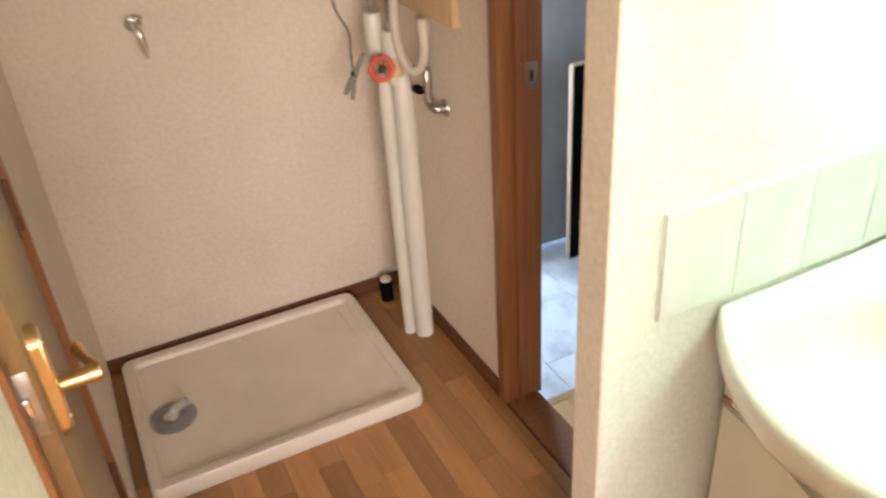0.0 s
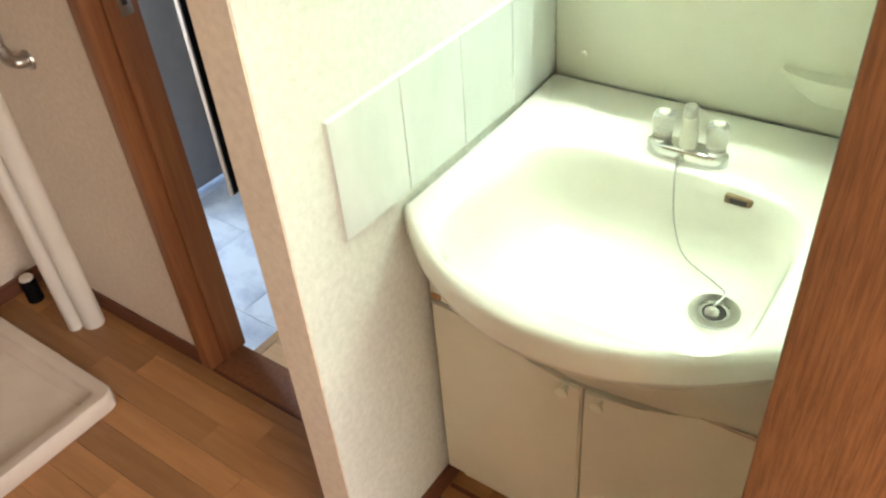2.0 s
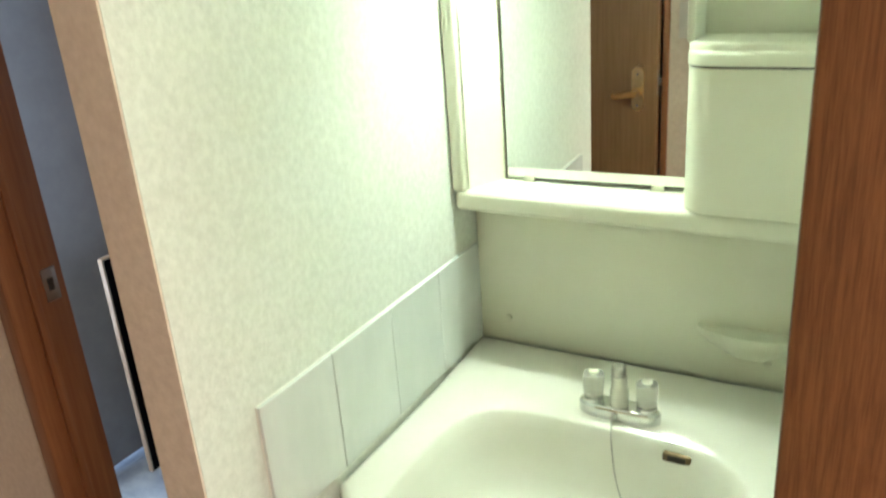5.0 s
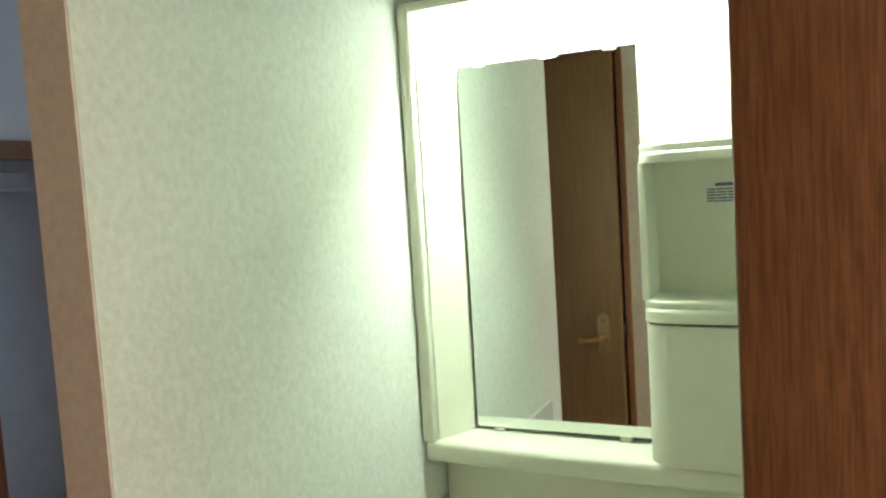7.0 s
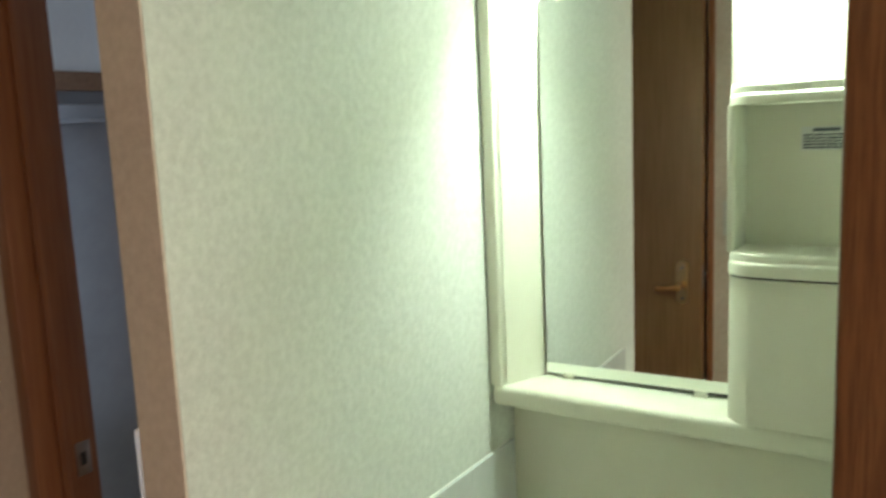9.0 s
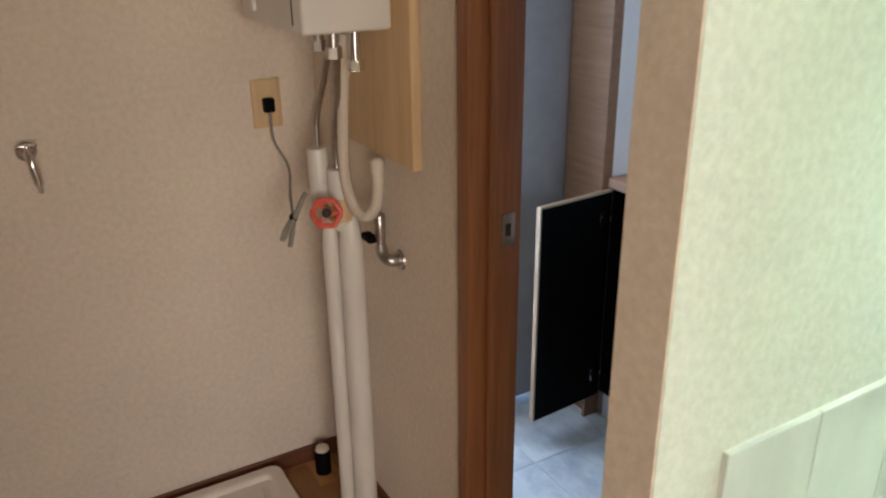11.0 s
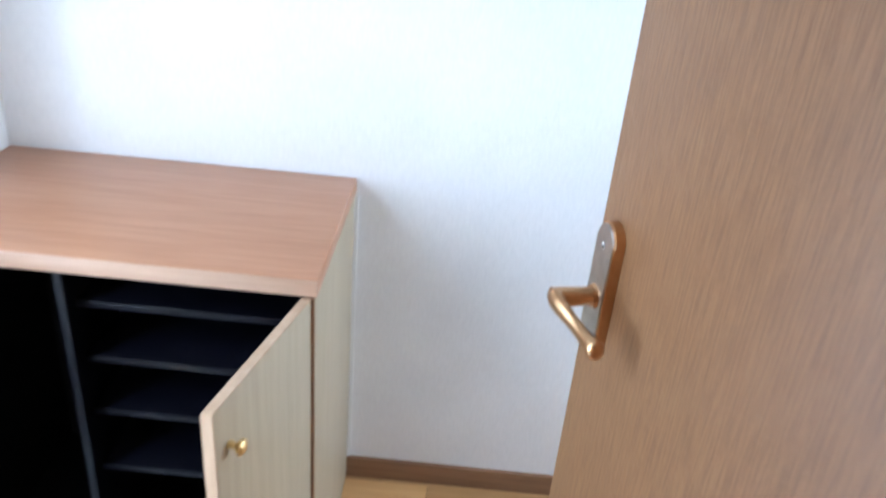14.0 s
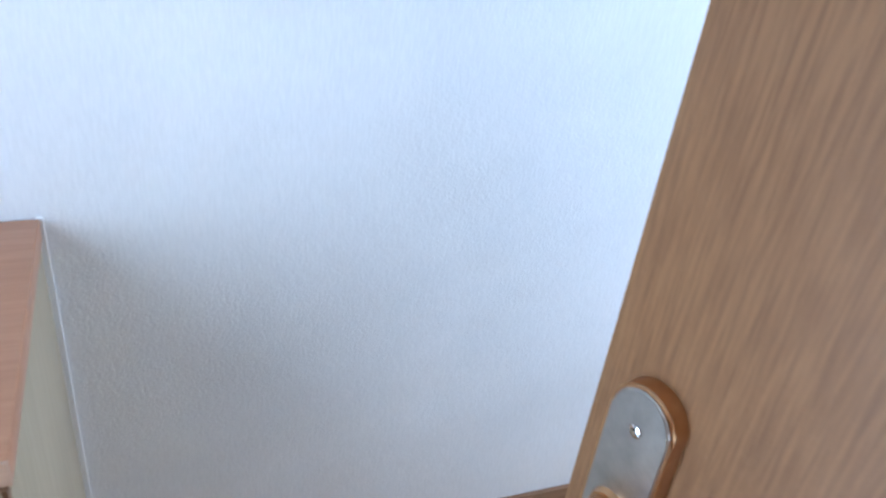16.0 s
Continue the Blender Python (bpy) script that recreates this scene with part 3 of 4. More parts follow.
part("black_lever", boxes((-0.035, -0.012, 0.0, 0.045, -0.022, -0.004, 0.005)), BLACK, cock, "black plastic lever")
part("wall_flange", lathe([(0.024, 0.0), (0.022, 0.006)], pose(0.0275, -0.034, -0.060, 0, -90, 0)), STEEL, cock)

plate = thing("outlet_plate", "yellowed wall outlet plate with a black plug", "outlet", (-0.135, 0, 1.115))
part("cover", box(-0.038, 0.038, -0.009, 0.0, -0.062, 0.062, 0.004), BOARD, plate)
part("plug", box(-0.014, 0.014, -0.034, -0.008, -0.020, 0.016, 0.005), BLACK, plate, "black plug")
cord = thing("power_cord", "grey cord hanging from the outlet, tied in a hank", "cord", (0, 0, 0))
part("cord_run", tube([(-0.135, -0.03, 1.10), (-0.140, -0.05, 1.03), (-0.125, -0.10, 0.97), (-0.160, -0.20, 0.93), (-0.185, -0.28, 0.905)], 0.0035, 8), CORD, cord)
part("hank", tube([(-0.185, -0.28, 0.905), (-0.215, -0.30, 0.880), (-0.225, -0.31, 0.865), (-0.205, -0.30, 0.880), (-0.17, -0.285, 0.93), (-0.150, -0.28, 0.955), (-0.185, -0.29, 0.90), (-0.205, -0.30, 0.840), (-0.195, -0.295, 0.87), (-0.19, -0.29, 0.90)], 0.0055, 8), CORD, cord, "bundled cord loops")
part("tie", lathe([(0.010, -0.004), (0.010, 0.004)], pose(-0.187, -0.288, 0.905, 30, 40, 0)), BLACK, cord)
stub = thing("floor_stub", "black capped pipe stub beside the corner pipes", "pipe", (-0.090, -0.075, 0.0))
part("stub_tube", lathe([(0.023, 0.0), (0.023, 0.075), (0.020, 0.080)], pose(0, 0, 0)), BLACK, stub)
part("cap", lathe([(0.021, 0.080), (0.019, 0.088), (0.008, 0.091)], pose(0, 0, 0)), PANM, stub, "pale pink cap")


# ---- washbasin ----
VY, VHALF = -1.815, 0.314
XB, ZR = 0.498, 0.790


def front(u):
    """x of the bowed front edge; u from -1 to 1 across the basin."""
    return -0.150 + 0.150 * abs(u) ** 2.05


def vanity():
    ob = thing("washbasin_cabinet", "cream laminate washbasin cabinet with two doors", "vanity cabinet", (0, 0, 0))
    part("carcass", box(0.05, 0.495, -2.118, -1.512, 0.08, 0.57, 0.002), CABINET, ob)
    part("toe_kick", box(0.075, 0.495, -2.11, -1.52, 0.0, 0.08), CABINET, ob)
    for name, y0, y1, s in (("door", -1.816, -1.513, 1), ("door", -2.117, -1.820, -1)):
        bm = bmesh.new()
        yo, yi = (y1, y0) if s > 0 else (y0, y1)
        pts = [(yo, 0.082), (yi, 0.082), (yi, 0.500), (yi + (yo - yi) * 0.30, 0.508), (yi + (yo - yi) * 0.66, 0.553), (yo, 0.560)]
        lo = [bm.verts.new((0.049, y, z)) for y, z in pts]
        hi = [bm.verts.new((0.030, y, z)) for y, z in pts]
        bm.faces.new(lo)
        f = bm.faces.new(hi)
        for k in range(len(pts)):
            bm.faces.new((lo[k], lo[(k + 1) % len(pts)], hi[(k + 1) % len(pts)], hi[k]))
        bmesh.ops.bevel(bm, geom=list(f.edges), offset=0.003, segments=2, affect="EDGES")
        d = part(name, bm, CABINET, ob)
        part("knob", lathe([(0.006, 0.0), (0.006, 0.008), (0.011, 0.013), (0.011, 0.018), (0.004, 0.020)], pose(0.030, yi + s * 0.030, 0.492, 0, -90, 0)), CREAM, d, "small cream knob")
    # curved apron below the bowl
    n = 28
    bm = bmesh.new()
    rows = [(0.565, 0.0), (0.60, 0.35), (0.66, 0.75), (0.745, 1.0)]
    us = np.linspace(-1, 1, n)
    grid = []
    for z, k in rows:
        zz = lambda u: z - (0.055 * (1 - abs(u)) ** 0.8 if z < 0.57 else 0)
        grid.append([bm.verts.new((0.034 + k * min(0.0, front(u) + 0.045 - 0.034), VY - u * 0.304, zz(u))) for u in us])
    for a, b in zip(grid, grid[1:]):
        for i in range(n - 1):
            bm.faces.new((a[i], a[i + 1], b[i + 1], b[i]))
    back_lo = [bm.verts.new((0.050, v.co.y, v.co.z)) for v in grid[0]]
    for i in range(n - 1):
        bm.faces.new((back_lo[i], back_lo[i + 1], grid[0][i + 1], grid[0][i]))
    part("apron", bm, CABINET, ob, "curved cream apron below the bowl")
    for y0, y1, z in ((-1.60, -1.513, 0.560), (-2.117, -1.945, 0.553)):
        part("pull_strip", box(0.0285, 0.040, y0, y1, z, z + 0.007), STEEL, ob, "grey metal pull strip")
    part("tag", box(0.027, 0.032, -1.535, -1.516, 0.570, 0.582, 0.001), ROSE, ob, "small brown metal tag")

    basin = thing("washbasin", "ivory enamel washbasin with a bowed front", "basin", (0, 0, 0))
    bm = bmesh.new()
    m = 72

    def add_ring(pts, zs):
        return [bm.verts.new((x, y, z)) for (x, y), z in zip(pts, zs)]
    ctr = Vector((0.10, VY))
    per = m // 4
    front_pts = [(front(-1 + 2 * k / (2 * per)), VY + VHALF - 2 * VHALF * k / (2 * per)) for k in range(2 * per)]
    right_pts = [(front(1) + (XB - front(1)) * k / per, VY - VHALF) for k in range(per)]
    back_pts = [(XB, VY - VHALF + 2 * VHALF * k / per) for k in range(per)]
    left_pts = [(XB + (front(1) - XB) * k / per, VY + VHALF) for k in range(per)]
    P = front_pts + right_pts + back_pts + left_pts

    def inset_ring(d):
        out = []
        for i, (x, y) in enumerate(P):
            vx, vy = ctr.x - x, ctr.y - y
            q = math.hypot(vx, vy)
            out.append((x + vx / q * d, y + vy / q * d))
        return out

    def bowl_ring(cx, cy, ax, ay, power, z):
        out = []
        for x, y in P:
            a = math.atan2((y - VY) / VHALF, (x - 0.17) / 0.33)
            c, s = math.cos(a), math.sin(a)
            k = (abs(c) ** power + abs(s) ** power) ** (-1 / power)
            out.append((cx + ax * k * c, cy + ay * k * s))
        return [bm.verts.new((x, y, z)) for x, y in out]
    flat = [0.0] * len(P)
    rise = [0.012 * max(0.0, (x - 0.30) / 0.2) for x, y in P]
    rings = [add_ring(inset_ring(0.016), [ZR - 0.060] * len(P)), add_ring(inset_ring(0.002), [ZR - 0.054] * len(P)), add_ring(P, [ZR - 0.044] * len(P)),
             add_ring(P, [ZR - 0.016 + r for r in rise]), add_ring(inset_ring(0.004), [ZR - 0.005 + r for r in rise]), add_ring(inset_ring(0.014), [ZR + r for r in rise])]
    cx, cy = 0.098, VY - 0.010
    for ax, ay, pw, z in ((0.200, 0.247, 4.2, ZR - 0.001), (0.195, 0.241, 4.2, ZR - 0.006), (0.189, 0.233, 4.0, ZR - 0.028), (0.181, 0.224, 3.8, ZR - 0.075),
                          (0.172, 0.213, 3.5, ZR - 0.112), (0.155, 0.192, 3.2, ZR - 0.134), (0.125, 0.16, 2.8, ZR - 0.143), (0.07, 0.085, 2.3, ZR - 0.147)):
        rings.append(bowl_ring(cx, cy, ax, ay, pw, z))
    for a, b in zip(rings, rings[1:]):
        for k in range(len(a)):
            bm.faces.new((a[k], a[(k + 1) % len(a)], b[(k + 1) % len(b)], b[k]))
    bm.faces.new(rings[-1])
    part("bowl", bm, SINK, basin, smooth=60)
    dr_ = part("drain", lathe([(0.040, 0.0), (0.039, 0.004), (0.024, 0.003), (0.021, -0.004), (0.005, -0.006)], pose(0.152, -1.972, ZR - 0.138)), CHROME, basin, "pale polished drain ring")
    part("drain_hole", lathe([(0.019, 0.0), (0.018, 0.002)], pose(0.152, -1.972, ZR - 0.139)), DARK, dr_)
    part("plug", lathe([(0.010, 0.0), (0.011, 0.006), (0.004, 0.012)], pose(0.146, -1.970, ZR - 0.138)), STEEL, dr_, "small plug knob")
    ov = part("overflow", box(0.281, 0.293, -1.969, -1.923, ZR - 0.029, ZR - 0.012, 0.004), BRONZE, basin, "slotted dark bronze overflow")
    part("slot", box(0.2795, 0.282, -1.960, -1.932, ZR - 0.0255, ZR - 0.0155, 0.0008), DARK, ov)

    fc = thing("mixer_faucet", "chrome mixer base with clear acrylic knobs", "faucet", (0.335, -1.838, ZR + 0.002))
    n_ = 40
    part("base", prism([(0.021 * math.cos(2 * math.pi * k / n_), 0.069 * math.copysign(abs(math.sin(2 * math.pi * k / n_)) ** 0.5, math.sin(2 * math.pi * k / n_))) for k in range(n_)], 0.0, 0.022, 0.006), CHROME, fc, "chrome mixer base plate")
    for sgn in (1, -1):
        k_ = part("knob", lathe([(0.013, 0.0), (0.0165, 0.005), (0.0185, 0.030), (0.0175, 0.043), (0.008, 0.046)], pose(0.002, sgn * 0.045, 0.026), 12), CLEAR, fc, "clear acrylic tap knob")
        part("knob_cap", lathe([(0.009, 0.0), (0.009, 0.003), (0.005, 0.0045)], pose(0.002, sgn * 0.045, 0.0715)), CREAM if sgn > 0 else SINK, k_, "small round knob cap")
        part("knob_ring", lathe([(0.017, 0.0), (0.017, 0.006)], pose(0.002, sgn * 0.045, 0.021)), CHROME, k_)
    part("neck", lathe([(0.015, 0.0), (0.015, 0.025), (0.013, 0.032)], pose(0.0, 0.0, 0.022)), SINK, fc, "white spray head holder")
    part("spray_head", tube([(0.0, 0.0, 0.050), (-0.001, 0.0, 0.066), (-0.004, 0.0, 0.080)], 0.0125, 16), SINK, fc, "white pull-out spray head")
    part("spray_tip", lathe([(0.0115, 0.0), (0.011, 0.016), (0.008, 0.019)], pose(-0.004, 0.0, 0.079, 0, -8, 0)), STEEL, fc, "grey spray tip")
    part("chain_post", rod((-0.021, 0.004, 0.010), (-0.030, 0.004, 0.010), 0.005), STEEL, fc)
    ch = thing("plug_chain", "thin bead chain from the faucet to the drain plug", "chain", (0, 0, 0))
    pts = [(0.307, -1.834, ZR + 0.012), (0.297, -1.836, ZR + 0.002), (0.285, -1.840, ZR - 0.020), (0.272, -1.853, ZR - 0.085), (0.245, -1.885, ZR - 0.125), (0.215, -1.945, ZR - 0.132), (0.198, -1.972, ZR - 0.134), (0.165, -1.972, ZR - 0.128), (0.150, -1.970, ZR - 0.124)]
    part("bead_chain", tube(pts, 0.0010, 6, ribs=0.0007, steps=26), STEEL, ch)


vanity()


# mirror unit above the basin; its glass sits a little askew in its holders
MIRROR_TURN = 1.2


def mirror_unit():
    XF, XM = 0.425, 0.520
    ob = thing("mirror_cabinet", "cream moulded mirror cabinet with lit hood and side shelves", "mirror cabinet", (0, 0, 0))
    part("back_panel", box(0.502, 0.538, -2.128, -1.502, 0.795, 1.10, 0.002), CREAM, ob, "plain cream splash panel")
    part("soap_dish", lathe([(0.088, 0.0), (0.088, -0.008), (0.070, -0.026), (0.030, -0.05)], pose(0.499, -2.012, 0.902) @ Matrix.Diagonal((0.42, 1, 1, 1))), CREAM, ob, "moulded soap dish")
    for by, bz in ((-2.043, 0.842), (-1.563, 0.848)):
        part("screw_cap", lathe([(0.007, 0), (0.005, 0.004)], pose(0.502, by, bz, 0, -90, 0)), CREAM, ob)
    part("ledge", box(XF, 0.538, -2.128, -1.500, 1.090, 1.128, 0.010, 3), CREAM, ob)
    part("side_column", box(XF - 0.004, 0.538, -1.524, -1.499, 1.126, 1.897, 0.006, 3), CREAM, ob)
    part("inner_return", prism([(XF + 0.010, -1.527), (XM + 0.003, -1.562), (0.538, -1.562), (0.538, -1.527)], 1.127, 1.815), CREAM, ob)
    part("mirror_backing", box(XM + 0.010, 0.538, -2.128, -1.55, 1.127, 1.90), CREAM, ob)
    glass = box(XM - 0.001, XM + 0.0035, -1.888, -1.567, 1.135, 1.795)
    bmesh.ops.rotate(glass, cent=(XM, -1.7275, 1.465), matrix=Matrix.Rotation(radians(MIRROR_TURN), 3, "Z"), verts=glass.verts)
    part("mirror_glass", glass, MIRROR, ob, "mirror glass")
    part("mirror_edge", boxes((XM - 0.002, XM + 0.003, -1.5672, -1.5655, 1.135, 1.795), (XM - 0.002, XM + 0.003, -1.888, -1.567, 1.1335, 1.1352), (XM - 0.002, XM + 0.003, -1.888, -1.567, 1.7948, 1.7962)), DARK, ob)
    for y, z in ((-1.61, 1.133), (-1.845, 1.133), (-1.61, 1.797), (-1.845, 1.797)):
        part("mirror_clip", box(XM - 0.006, XM + 0.002, y - 0.011, y + 0.011, z - 0.006, z + 0.006, 0.002), CREAM, ob)
    part("hook", tube([(XM - 0.01, -1.545, 1.765), (XM - 0.03, -1.545, 1.758), (XM - 0.034, -1.545, 1.768)], 0.004, 8), CREAM, ob)
    # shelf column: rounded box below, two shelves with lips
    def rounded(x0, r=0.045):
        return [(0.538, -1.902), (x0 + r, -1.902)] + [(x0 + r - r * math.sin(radians(a)), -1.902 - r + r * math.cos(radians(a))) for a in range(10, 91, 10)] + [(x0, -2.128), (0.538, -2.128)]
    part("lower_box", prism(rounded(0.420), 1.128, 1.350, 0.003), CREAM, ob)
    part("box_gap", prism(rounded(0.4235), 1.350, 1.3545), DARK, ob)
    part("shelf", prism(rounded(0.412), 1.3545, 1.376, 0.007), CREAM, ob)
    part("shelf_lip", prism(rounded(0.418), 1.374, 1.388, 0.005), CREAM, ob)
    part("shelf", prism(rounded(0.412), 1.600, 1.616, 0.006), CREAM, ob)
    part("shelf_lip", prism(rounded(0.418), 1.614, 1.630, 0.006), CREAM, ob)
    part("shelf_post", box(0.44, 0.538, -1.913, -1.901, 1.385, 1.602, 0.004), CREAM, ob)
    part("niche_back", box(0.512, 0.538, -2.128, -1.905, 1.385, 1.86, 0.004), CREAM, ob)
    # hood with a lit diffuser
    part("hood", prism([(XF, -1.502), (XF, -2.128), (0.538, -2.128), (0.538, -1.502)], 1.886, 1.903, 0.005), CREAM, ob)
    part("diffuser", box(XF + 0.010, XF + 0.020, -2.125, -1.548, 1.812, 1.885, 0.004), DIFFUSER, ob, "glowing white lamp diffuser")
    part("lamp_tube", box(XF + 0.032, XM - 0.022, -2.06, -1.62, 1.858, 1.864, 0.001), TUBE, ob, "bright lamp strip under the hood")
    part("lamp_holder", box(XF + 0.028, XM - 0.018, -2.08, -1.60, 1.864, 1.8865, 0.002), CREAM, ob)
    part("bulb", lathe([(0.034, 0.012), (0.036, 0.0), (0.030, -0.010), (0.012, -0.016)], pose(0.47, -1.72, 1.817)), LIGHTLAMP, ob, "round lit lamp")
    st = part("sticker", box(0.5105, 0.5115, -2.058, -1.990, 1.530, 1.565), LABEL, ob, "white caution sticker with fine print")
    rng = random.Random(4)
    bm = bmesh.new()
    add_box(bm, 0.5098, 0.5104, -2.042, -2.006, 1.5575, 1.5625)
    for r in range(5):
        y = -1.993
        while y > -2.05:
            w = rng.uniform(0.006, 0.016)
            add_box(bm, 0.5098, 0.5104, y - w, y, 1.533 + r * 0.0046, 1.5355 + r * 0.0046)
            y -= w + 0.0015
    part("print_bars", bm, INK, st)


mirror_unit()

# light switch on the west wall
sw = thing("light_switch", "white light switch plate on cream wallpaper", "switch", (WALL_C, -1.605, 1.24))
part("switch_plate", box(0.0, 0.007, -0.035, 0.035, -0.06, 0.06, 0.003), PLASTIC, sw)
part("rocker", box(0.006, 0.010, -0.014, 0.014, -0.03, 0.03, 0.002), PLASTIC, sw)


# ---- entrance hall: shoe cabinet ----
def shoe_cabinet():
    X0, X1, Y0, Y1, ZT = 0.915, HALL_X - 0.004, -0.853, -0.150, 0.779
    ob = thing("shoe_cabinet", "wood-topped shoe cabinet with open doors and black inside", "shoe cabinet", (0, 0, 0))
    part("top", box(X0 - 0.003, X1, Y0 - 0.004, Y1 + 0.008, ZT - 0.032, ZT, 0.003), TOPW, ob, "pink-brown wooden top")
    part("top_edge", box(X0 - 0.0065, X0 - 0.002, Y0 - 0.004, Y1 + 0.008, ZT - 0.031, ZT - 0.002, 0.001), EDGEP, ob, "pale front edge band")
    part("side_panel", box(X0, X1, Y0, Y0 + 0.018, -0.034, ZT - 0.032, 0.001), SIDEW, ob)
    part("side_panel", box(X0, X1, Y1 - 0.018, Y1, 0.0, ZT - 0.032, 0.001), BLACK, ob)
    part("front_edge", box(X0 - 0.008, X0, Y0 + 0.001, Y0 + 0.017, -0.033, ZT - 0.034), BASEH, ob, "brown edge band")
    part("bottom", box(X0, X1, Y0 + 0.018, Y1 - 0.018, 0.0, 0.018), BLACK, ob)
    part("back", box(X1 - 0.008, X1, Y0 + 0.018, Y1 - 0.018, 0.018, ZT - 0.032), BLACK, ob)
    part("lining", boxes((X0 + 0.002, X1 - 0.008, Y0 + 0.018, Y0 + 0.020, 0.018, ZT - 0.034), (X0 + 0.002, X1 - 0.008, Y0 + 0.020, Y1 - 0.018, ZT - 0.036, ZT - 0.032)), BLACK, ob)
    dv = part("divider", box(X0 + 0.012, X1 - 0.008, -0.433, -0.418, 0.018, ZT - 0.036, 0.001), SHELFBK, ob)
    for z in (0.286, 0.423, 0.542, 0.658):
        part("shelf", box(X0 + 0.045, X1 - 0.008, Y0 + 0.020, -0.433, z - 0.007, z + 0.007, 0.002), SHELFBK, ob)
    part("boot_tray", prism([(X0 + 0.03, -0.414), (X0 + 0.03, -0.290), (X0 + 0.24, -0.414)], 0.019, 0.026), LINER, ob, "dark loose liner")
    # doors: local x from hinge to free edge
    for name, hx, hy, ang, w, s in (("door", X0 - 0.004, Y0 + 0.022, 180 - 13, 0.300, 1), ("door", X0 - 0.004, Y1 - 0.014, 180 + 4, 0.300, -1)):
        dm = pose(hx, hy, 0, 0, 0, ang)

        def at(bm):
            bmesh.ops.transform(bm, matrix=dm, verts=bm.verts)
            return bm
        y0, y1 = (0.0, 0.017) if s > 0 else (-0.017, 0.0)
        d = part(name, at(box(0.0, w, y0, y1, -0.012, ZT - 0.036, 0.0015)), SIDEW, ob, "greyed ash door panel")
        part("inner_face", at(box(0.004, w - 0.004, -0.0015, 0.0, -0.008, ZT - 0.040) if s > 0 else box(0.004, w - 0.004, 0.0, 0.0015, -0.008, ZT - 0.040)), BLACK, d, "black door lining")
        part("edge_band", at(boxes((w - 0.0005, w + 0.002, y0, y1, -0.012, ZT - 0.036), (0.001, w, y0 + 0.001, y1 - 0.001, ZT - 0.0365, ZT - 0.034))), EDGEW, d, "tan edge band")
        kn = -1 if s < 0 else 1
        base = 0.017 if s > 0 else -0.017
        part("knob", at(lathe([(0.006, 0.0), (0.005, 0.010), (0.011, 0.016), (0.012, 0.021), (0.005, 0.025)], pose(w - 0.035, base, 0.668, -90 * kn, 0, 0))), BRASS, d, "small brass knob")
        for hz in (0.085, 0.655):
            hb = bmesh.new()
            for bx in ((0.012, 0.060, 0.0, 0.012, hz - 0.010, hz + 0.010, 0.003), (0.03, 0.052, 0.0, 0.006, hz - 0.024, hz + 0.024, 0.002), (-0.03, 0.016, 0.004, 0.014, hz - 0.008, hz + 0.008, 0.002)):
                x0, x1, a, b, z0, z1, bv = bx
                add_box(hb, x0, x1, -b if s > 0 else a, -a if s > 0 else b, z0, z1, bv)
            part("hinge", at(hb), CHROME, d, "steel cup hinge")
    plinth = tagged(mesh_object("tiled_plinth", box(X0 + 0.012, X1, EDGE + 0.004, Y1 - 0.02, GENKAN, -0.001, 0.002), MARBLE), "white tiled plinth under the shoe cabinet", "plinth")
    part("plinth_joint", boxes((X0 + 0.0105, X0 + 0.0125, -0.478, -0.475, GENKAN, -0.002)), GROUT, plinth)


shoe_cabinet()
structure("trim_sealant", boxes((HALL_X - 0.0045, HALL_X, -0.861, -0.8525, 0.027, 0.779)), CAULK, "white sealant bead beside the cabinet", "trim")
structure("trim_skirting_front", boxes((0.86, 0.925, -0.152, -0.139, GENKAN, 0.0, 0.002)), BASEH, "brown skirting by the front door", "trim")

# ---- floors, piece by piece ----
washfloor = structure("floor_washroom", box(-1.14, 0.0, IN_Y0, 0.0, -0.06, -0.010), DARK, "brown oak plank floor of the washroom", "floor")
hallfloor = structure("floor_hall", boxes((0.10, HALL_X, -3.0, EDGE, -0.16, -0.045), (0.0, 0.10, IN_Y1, PART_Y0, -0.06, -0.010), (0.10, 0.54, IN_Y1, PART_Y0, -0.06, -0.010)), DARK, "pale wooden plank floor of the hall", "floor")
structure("trim_floor_edge", boxes((0.10, HALL_X, EDGE - 0.030, EDGE, GENKAN - 0.02, -0.034, 0.003)), PLANK_HALL, "pale wooden edge of the raised hall floor", "trim")
genkan = structure("floor_entrance", box(0.10, HALL_X, EDGE, 0.16, -0.16, GENKAN - 0.008), GROUT, "white marble tiled entrance floor", "floor")


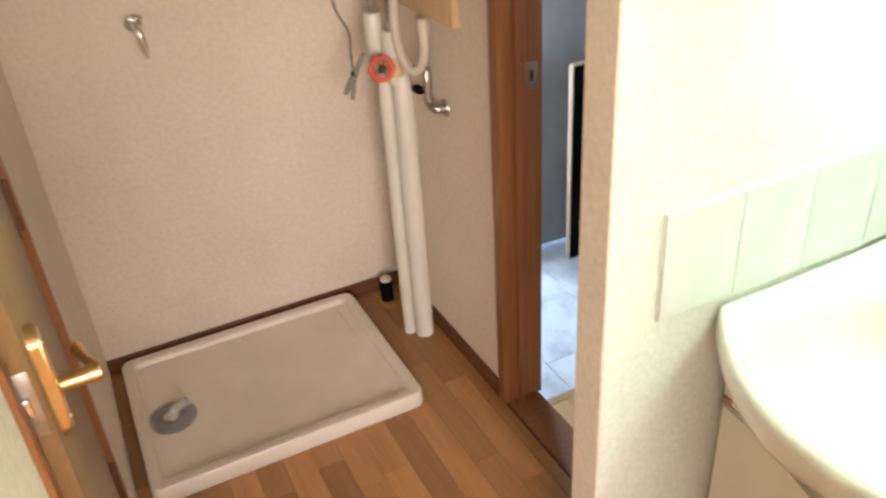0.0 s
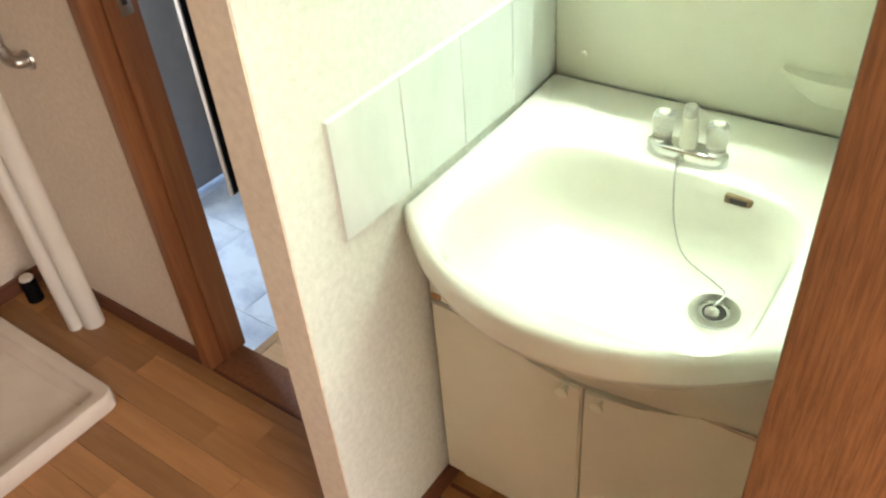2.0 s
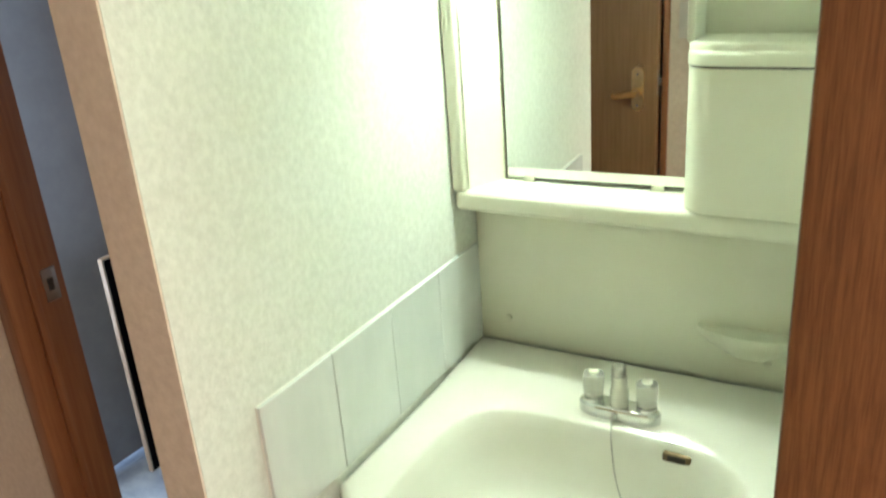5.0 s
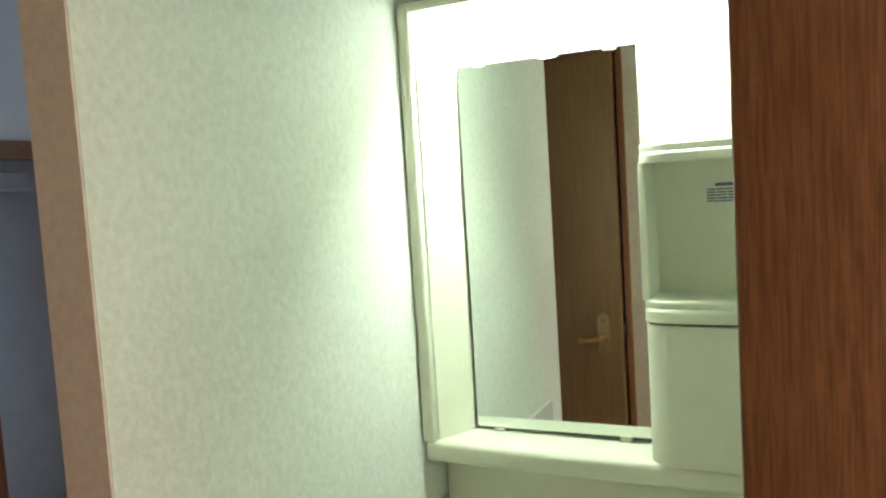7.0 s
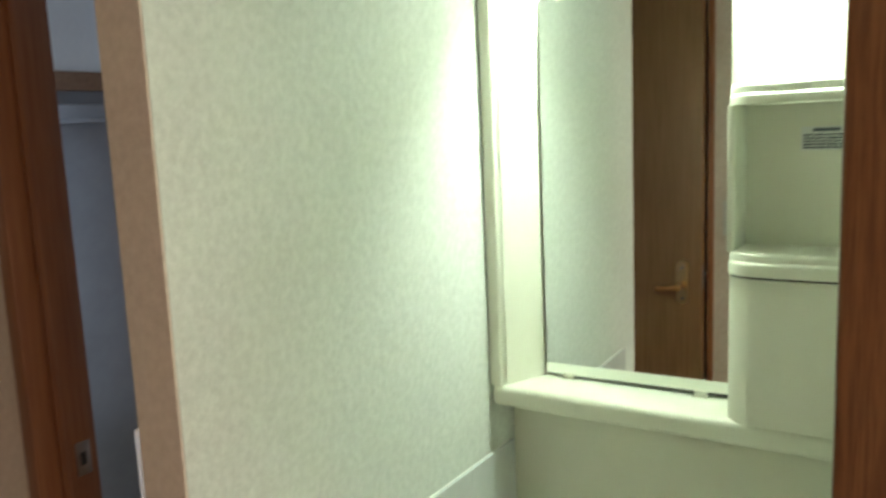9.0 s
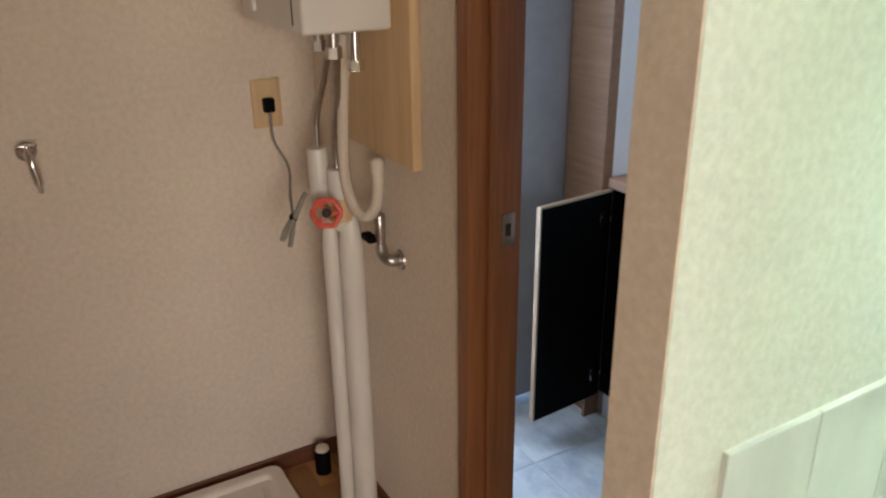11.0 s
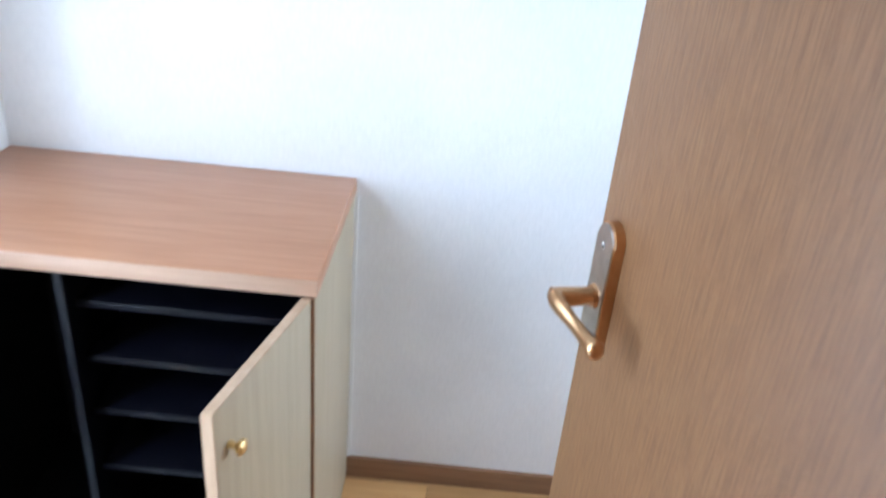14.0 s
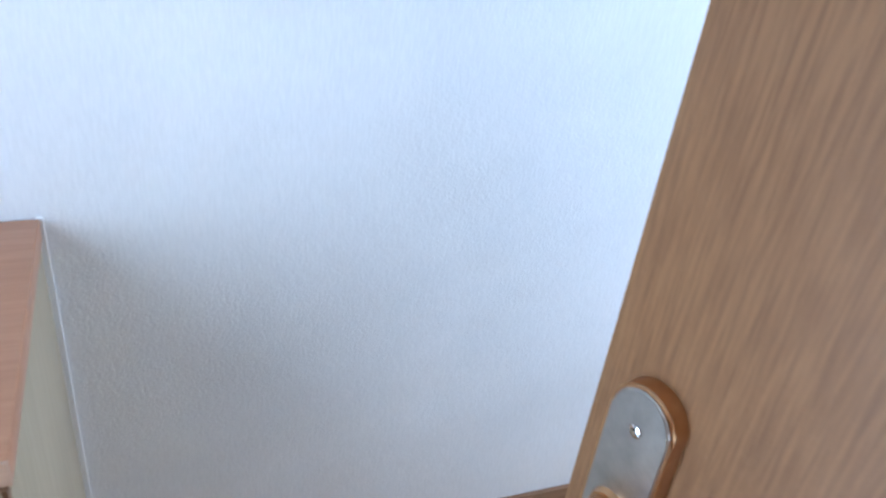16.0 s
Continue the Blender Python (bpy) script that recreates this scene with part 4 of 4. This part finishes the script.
def planks(parent, x0, x1, y0, y1, width, length, mat, seed, z=0.0):
    rng = random.Random(seed)
    cache = {}
    x = x0
    while x < x1 - 0.005:
        w = min(width, x1 - x)
        y = y0 - rng.uniform(0, length)
        while y < y1 - 0.002:
            a, b = max(y, y0), min(y + length, y1)
            y += length
            if b - a < 0.01:
                continue
            key = (round(w, 3), round(b - a, 3))
            if key not in cache:
                bm = box(-w / 2 + 0.0004, w / 2 - 0.0004, -(b - a) / 2 + 0.0004, (b - a) / 2 - 0.0004, -0.010, 0.0)
                me = bpy.data.meshes.new("plank")
                bm.to_mesh(me)
                bm.free()
                me.materials.append(mat)
                cache[key] = me
            o = new("plank", cache[key])
            o.location = (x + w / 2, (a + b) / 2, z + rng.uniform(-0.0003, 0.0003))
            o.parent = parent
        x += w


planks(washfloor, WALL_C, -0.010, IN_Y0, 0.0, 0.0758, 0.455, PLANK, 3)
planks(hallfloor, 0.10, HALL_X, -3.0, EDGE - 0.030, 0.0758, 0.606, PLANK_HALL, 5, -0.035)
planks(hallfloor, 0.0, 0.50, IN_Y1, PART_Y0, 0.0758, 0.455, PLANK, 6)


def tiles(parent, name, mat, cells, thick):
    for x0, x1, y0, y1, z in cells:
        o = mesh_object(name, box(x0 + 0.0006, x1 - 0.0006, y0 + 0.0006, y1 - 0.0006, z - thick, z, 0.0008, 1), mat, 0)
        o.parent = parent


xs = [0.10, 0.26, 0.56, 0.86, 0.918]
ys = [0.155, 0.03, -0.27, -0.57, EDGE]
tiles(genkan, "tile", MARBLE, [(a, b, d, c, GENKAN) for a, b in zip(xs, xs[1:]) for c, d in zip(ys, ys[1:])], 0.010)

splash = tagged(mesh_object("tiled_splashback", box(-0.137, 0.50, PART_Y0 - 0.003, PART_Y0 - 0.0005, 0.802, 1.003), GROUT), "pale grey tiled splashback strip above the basin", "splashback")
for k in range(4):
    a, b = -0.137 + 0.1585 * k, min(-0.137 + 0.1585 * (k + 1), 0.500)
    o = mesh_object("tile", box(a + 0.0006, b - 0.0006, PART_Y0 - 0.008, PART_Y0 - 0.002, 0.8026, 1.0025, 0.0012, 1), TILE, 0)
    o.parent = splash
